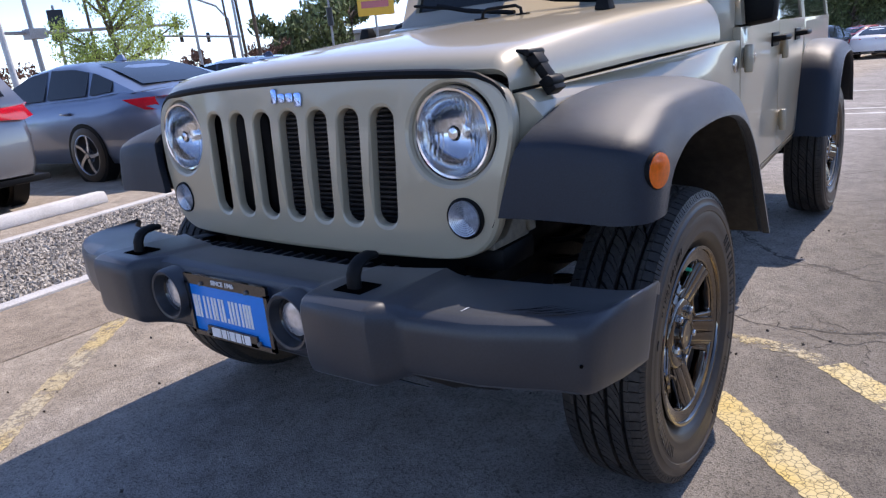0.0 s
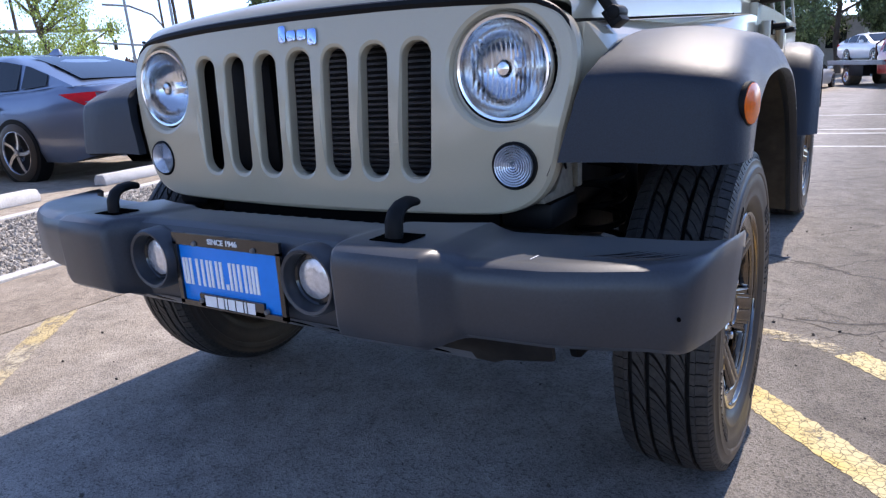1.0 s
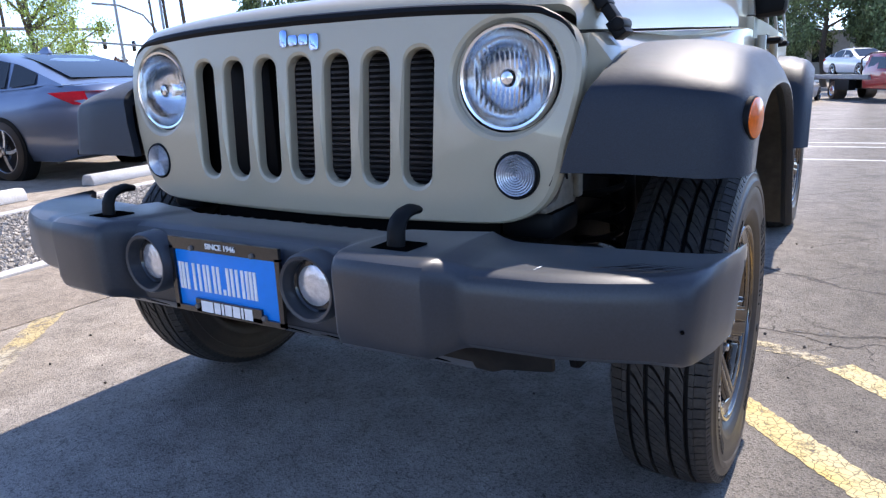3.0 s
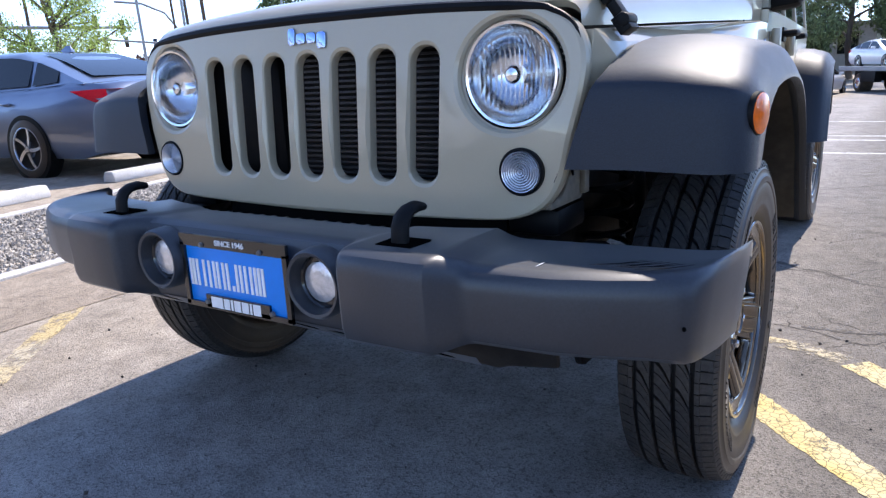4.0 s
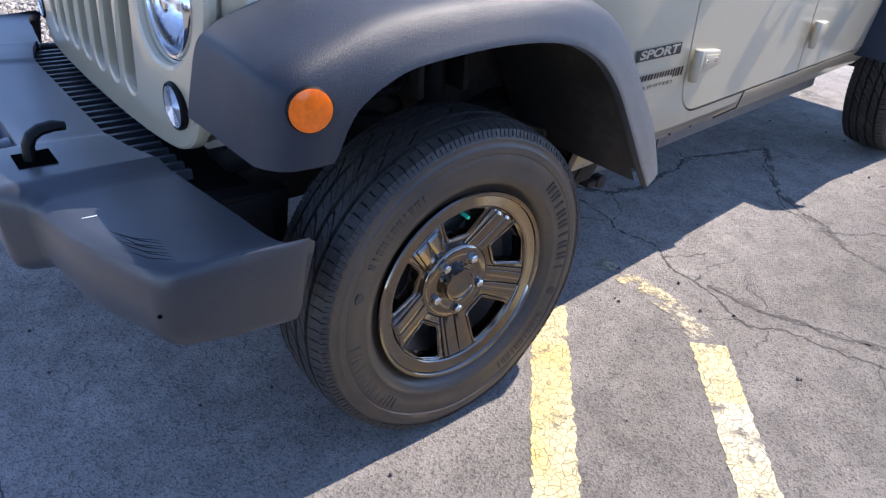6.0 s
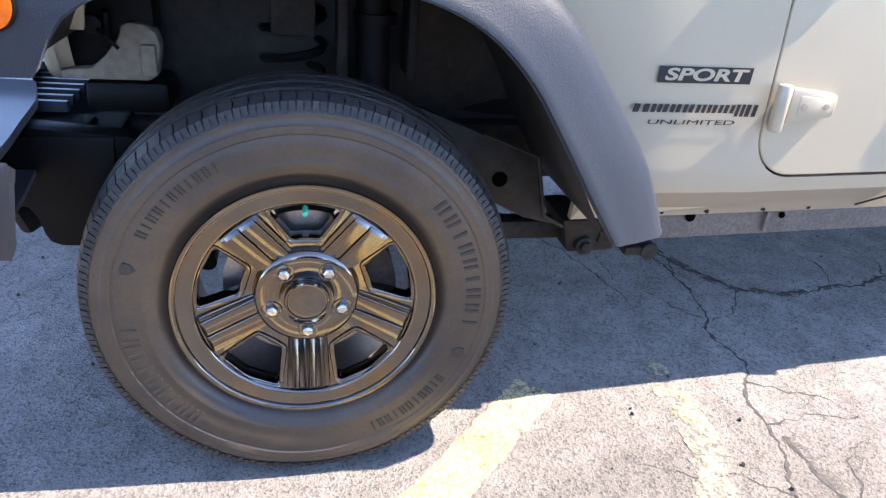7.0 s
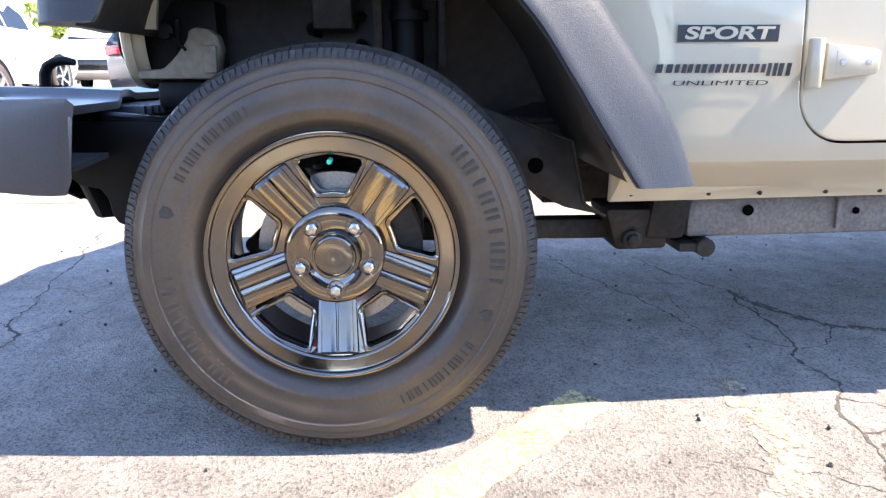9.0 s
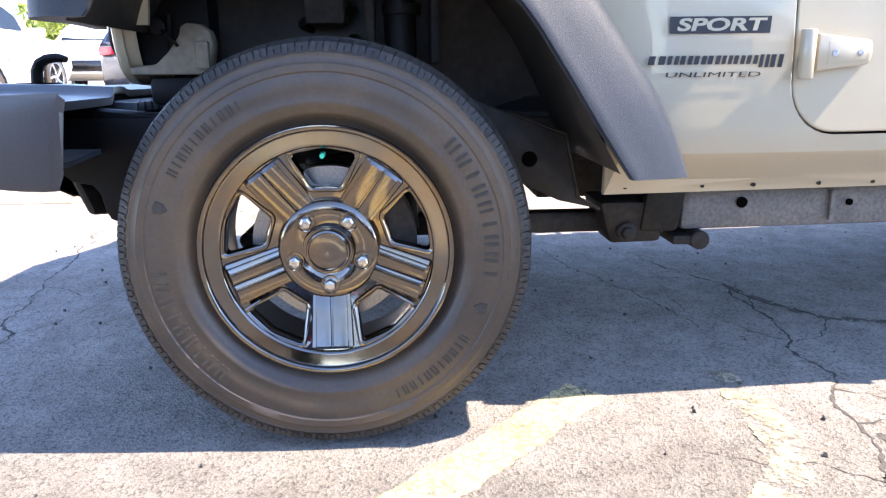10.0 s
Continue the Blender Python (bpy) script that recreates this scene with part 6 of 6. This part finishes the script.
for s in (-1, 1):
    part("headlight", Geo().box(6.5, 6.64, s * 0.58, s * 0.95, 0.92, 1.14, TM), FOG, truck, bevel=0.02)
    part("side_window", Geo().add([TM @ Vector(p) for p in ((3.8, s * 0.965, 1.35), (5.2, s * 0.965, 1.35), (4.95, s * 0.83, 1.80), (3.8, s * 0.83, 1.84))], [(0, 1, 2, 3)]), WINDOW, truck)
    for u, r, t in ((0.9, 0.40, 0.5), (5.7, 0.40, 0.3)):
        c = TM @ Matrix.Translation((u, s * 0.80, r)) @ Matrix.Rotation(radians(-90 * s), 4, "X")
        wh = part("wheel", Geo().spin([(0.0005, 0.10), (0.22, 0.10), (0.24, 0.14), (0.36, 0.14), (r, 0.10), (r, 0.12 - t)], 28, c), RUBBER, truck)
        part("rim", Geo().spin([(0.23, 0.13), (0.20, 0.11), (0.1, 0.14), (0.0005, 0.14)], 20, c), SPOKE_SILVER, wh)
    part("bed_rail", Geo().tube([TM @ Vector(p) for p in ((3.3, s * 0.95, 1.05), (3.3, s * 0.95, 1.75), (3.3, s * 0.6, 1.98), (3.3, 0, 2.0))], 0.045), GLOSS_BLACK, truck)
car("white_coupe", "white car carried on the tow truck bed", LORRY @ Matrix.Translation((-0.9, 0, 1.22)), WHITEPAINT, 4.9, 1.86, 1.48)


# trees and shrubs
def leaf_cloud(rnd, blobs, n, size):
    v, f = [], []
    for i in range(n):
        c, r = rnd.choices(blobs, weights=[b[1] ** 2 for b in blobs])[0]
        d = Vector((rnd.gauss(0, 1), rnd.gauss(0, 1), rnd.gauss(0, 1))).normalized() * r * rnd.uniform(0.35, 1.05)
        p = Vector(c) + Vector((d.x, d.y, d.z * 0.8))
        q = Euler((rnd.uniform(0, 6), rnd.uniform(0, 6), rnd.uniform(0, 6))).to_matrix()
        s = size * rnd.uniform(0.5, 1.3)
        k = len(v)
        v += [tuple(p + q @ Vector(t)) for t in ((-s, 0, 0), (0, -s * 0.45, 0.1 * s), (s, 0, 0), (0, s * 0.45, 0.1 * s))]
        f.append((k, k + 1, k + 2, k + 3))
    return v, f


def tree(at, height, crown, leaf, label, seed, n=5000, size=0.12, low=0.35, sparse=0.5, name="tree", limbs=14):
    rnd = random.Random(seed)
    root = thing(name, at, label, "tree", "trees round the lot")
    at = (at[0], at[1], ground_z(at[1]) - 0.05)
    base = Vector(at)
    root.location = at
    g = Geo()
    top = base + Vector((0.1 * height * rnd.uniform(-1, 1) * 0.5, 0, height * 0.85))
    trunk = [base.lerp(top, i / 5) + Vector((rnd.uniform(-1, 1), rnd.uniform(-1, 1), 0)) * 0.02 * height * (i > 0) for i in range(6)]
    r = height * 0.018
    g.tube(trunk, [r * (1 - 0.15 * i) for i in range(6)], 8)
    blobs = []
    for i in range(limbs):
        k = rnd.uniform(low, 0.95)
        p = base.lerp(top, k)
        a = rnd.uniform(0, 2 * pi)
        out = crown * rnd.uniform(0.4, 1.0) * (1.1 - 0.6 * abs(k - 0.6))
        e = p + Vector((out * cos(a), out * sin(a), out * rnd.uniform(0.2, 0.8)))
        g.tube([p, p.lerp(e, 0.5) + Vector((0, 0, 0.05 * out)), e], [r * 0.45, r * 0.3, r * 0.12], 5)
        blobs += [(e, crown * rnd.uniform(0.2, 0.45) * (1.2 - sparse * 0.5)), (p.lerp(e, 0.6), crown * rnd.uniform(0.15, 0.35))]
    part("trunk", g, BARK, root)
    v, f = leaf_cloud(rnd, blobs, n, size)
    me = bpy.data.meshes.new("crown")
    me.from_pydata(v, [], f)
    me.materials.append(leaf)
    ob = new("crown", me)
    ob.parent = root
    ob.matrix_parent_inverse = Matrix.Translation(-base)
    return root


tree((-19.8, 9.8, 0), 6.4, 2.3, LEAF, "young tree with sparse bright spring leaves", 4, 22000, 0.042, 0.22, 1.4, limbs=30)
tree((-29.5, 30.0, 0), 6.4, 3.4, DARKLEAF, "dense broadleaf tree behind the lot", 5, 9000, 0.20, 0.15)
tree((-33.5, 29.0, 0), 5.0, 2.2, DARKLEAF, "dense broadleaf tree behind the lot", 6, 5000, 0.20, 0.15)
tree((-2.2, 64.0, 0), 15.5, 7.0, DARKLEAF, "large dark green tree across the lot", 7, 32000, 0.14, 0.12)
tree((6.0, 68.0, 0), 14.0, 6.2, DARKLEAF, "large dark green tree across the lot", 8, 28000, 0.14, 0.12)
tree((-6.5, 61.0, 0), 6.5, 3.6, DARKLEAF, "low dense green tree across the lot", 15, 16000, 0.15, 0.05)
tree((1.5, 62.0, 0), 7.0, 4.2, DARKLEAF, "low dense green tree across the lot", 16, 18000, 0.15, 0.05)
tree((-11.0, 72.0, 0), 12.0, 5.4, DARKLEAF, "dark green tree across the lot", 9, 18000, 0.15, 0.12)
tree((-34.0, -16.5, 0), 5.0, 2.2, LEAF, "light green tree across the lot", 10, 5000, 0.16, 0.2)
tree((-30.0, -20.5, 0), 6.0, 2.6, DARKLEAF, "green tree across the lot", 11, 6000, 0.18, 0.2)
rnd = random.Random(21)
for i in range(16):
    k = i / 15
    x, y = lerp(-42.5, -29.0, k) + rnd.uniform(-1, 1), lerp(4.5, 33.0, k) + rnd.uniform(-0.6, 0.6)
    mat = rnd.choice((LEAF, DARKLEAF, RUSTLEAF, DARKLEAF, RUSTLEAF))
    h = rnd.uniform(2.1, 3.4) + 1.7 * max(0.0, 1 - 2 * k)
    tree((x, y, 0), h, rnd.uniform(1.0, 1.7), mat, {"spring_leaf": "light green shrub beside the road", "dark_leaf": "dark green shrub beside the road", "reddish_leaf": "reddish bare shrub beside the road"}[mat.name], 100 + i, 1500, 0.12, 0.1, 0.6, "shrub")

# poles, signals and signs
def pole(name, a, top, r, mat, label, category="pole", extra=None):
    root = thing(name, a, label, category)
    part("post", Geo().rod(Vector(a) + Vector((0, 0, ground_z(a[1]) - 0.1)), top, r * 0.7, r * 0.5, 12), mat, root)
    return root


def signal_head(parent, p, d):
    m = Matrix.Translation(p) @ Matrix.Rotation(atan2(d[1], d[0]), 4, "Z")
    h = part("signal_head", Geo().box(-0.08, 0.08, -0.095, 0.095, -0.25, 0.25, m), GLOSS_BLACK, parent, "black traffic light head", bevel=0.03)
    for k in (-0.155, 0, 0.155):
        part("signal_lens", Geo().rod(m @ Vector((-0.10, 0, k)), m @ Vector((-0.085, 0, k)), 0.06, n=14), DECAL, h)


p1 = pole("traffic_light", (-26.1, 10.4, 0), (-26.3, 10.3, 5.2), 0.15, POLE, "grey traffic light mast with long arm", "traffic light")
part("mast_arm", Geo().rod((-26.15, 10.4, 3.2), (-23.7, 14.9, 3.15), 0.07, 0.05).rod((-26.15, 10.4, 3.2), (-26.9, 8.6, 3.32), 0.07, 0.05).box(-26.5, -25.9, 10.1, 10.7, 3.0, 3.35), POLE, p1)
for q in ((-24.3, 13.87, 3.35), (-23.85, 14.65, 3.18)):
    signal_head(p1, q, (0.87, -0.45))
p2 = pole("traffic_light", (-30.4, 22.6, 0), (-30.5, 22.5, 5.4), 0.13, POLE, "grey traffic light mast with long arm", "traffic light")
part("mast_arm", Geo().rod((-30.4, 22.6, 2.95), (-32.9, 18.9, 3.35), 0.06, 0.05), POLE, p2)
for q in ((-32.65, 19.39, 3.2), (-32.14, 20.19, 3.17), (-31.4, 21.3, 3.05)):
    signal_head(p2, q, (0.87, -0.45))
sg = pole("road_sign", (-39.4, 17.4, 0), (-39.4, 17.4, 5.6), 0.14, POLE, "tall dark roadside sign on a post", "sign")
m = Matrix.Translation((-39.3, 17.4, 4.6)) @ Matrix.Rotation(radians(-25), 4, "Z")
part("sign_board", Geo().box(-0.12, 0.12, -0.40, 0.40, -0.85, 0.75, m), DECAL, sg, bevel=0.03)
pole("street_pole", (-27.54, 18.09, 0), (-27.6, 17.9, 6.5), 0.11, POLE, "pale leaning street pole")
pole("street_pole", (-11.6, 3.58, 0), (-11.68, 3.5, 2.6), 0.09, CONCRETE, "short pale bollard pole behind the cars")
pole("utility_pole", (-38.0, 18.6, 0), (-38.1, 18.5, 8.5), 0.14, WOODPOLE, "dark timber utility pole")
pole("utility_pole", (-30.4, 22.9, 0), (-30.6, 22.6, 9.0), 0.13, WOODPOLE, "dark timber utility pole")
pole("utility_pole", (-31.5, 22.9, 0), (-31.7, 22.6, 9.0), 0.10, WOODPOLE, "dark timber utility pole")
pole("utility_pole", (-20.46, 15.9, 0), (-20.6, 15.7, 6.5), 0.11, WOODPOLE, "rust-brown timber pole beside the road")
fp = pole("street_pole", (-20.1, 19.3, 0), (-20.1, 19.3, 4.6), 0.08, POLE, "pale pole with a wrapped top")
part("wrap", Geo().rod((-20.1, 19.3, 2.6), (-20.1, 19.3, 3.3), 0.13, 0.12), DECAL, fp)
lp = pole("street_lamp", (-34.6, 25.3, 0), (-34.7, 25.2, 4.2), 0.11, POLE, "street lamp with curved arm", "street lamp")
part("arm", Geo().tube([(-34.7, 25.2, 4.2), (-35.0, 24.7, 5.0), (-35.6, 23.7, 5.5), (-36.3, 22.5, 5.6)], 0.06), POLE, lp)
ys_ = pole("shop_sign", (-25.5, 28.0, 0), (-25.5, 28.0, 4.4), 0.12, POLE, "yellow and red sign board on a post", "sign")
m = Matrix.Translation((-25.4, 28.0, 4.0)) @ Matrix.Rotation(radians(-40), 4, "Z")
part("sign_board", Geo().box(-0.1, 0.1, -1.0, 1.0, -0.6, 0.6, m), material("sign_yellow", (0.65, 0.40, 0.05), 0.5, grain=0.1), ys_, bevel=0.02)
part("sign_bar", Geo().box(-0.12, 0.12, -0.8, 0.7, -0.2, 0.15, m), REDPAINT, ys_)
wires = Geo()
for z in (7.6, 8.0, 8.4):
    wires.tube([(-38.1, 18.5, z), (-34.3, 20.6, z - 0.4), (-30.6, 22.6, z)], 0.012, 4).tube([(-38.1, 18.5, z), (-45, 5.0, z - 0.3)], 0.012, 4).tube([(-30.6, 22.6, z), (-22, 40, z - 0.3)], 0.012, 4)
tagged(part("overhead_cable", wires, BLACK), "thin black overhead cables between poles", "cable")


# distant buildings
def block(name, x0, x1, y0, y1, h, label, bays):
    root = thing(name, ((x0 + x1) / 2, (y0 + y1) / 2, 0), label, "building")
    part("wall", Geo().box(x0, x1, y0, y1, -2.0, h), WALL, root)
    part("roof", Geo().box(x0 - 0.3, x1 + 0.3, y0 - 0.3, y1 + 0.3, h, h + 0.25), POLE, root)
    for k in range(bays):
        c = lerp(x0, x1, (k + 0.5) / bays)
        part("window", Geo().box(c - 0.9, c + 0.9, y0 - 0.05, y0 + 0.1, 0.8, h - 0.7), WINDOW, root)
    return root


block("low_building", -18.0, 8.0, 80.0, 88.0, 3.6, "low grey commercial building across the lot", 8)
block("low_building", -42.0, -30.0, 36.0, 44.0, 3.0, "low commercial building beyond the road", 5)

# the roadside beyond the cars lies a little further round
turn = Matrix.Translation((1.3, -1.67, 0)) @ Matrix.Rotation(radians(-0.6), 4, "Z") @ Matrix.Translation((-1.3, 1.67, 0))
for ob in scene.objects:
    if ob.parent is None and (ob.name == "overhead_cable" or (ob.type == "EMPTY" and ob.location.x < -11 and ob.location.y > 3)):
        ob.matrix_basis = turn @ ob.matrix_basis
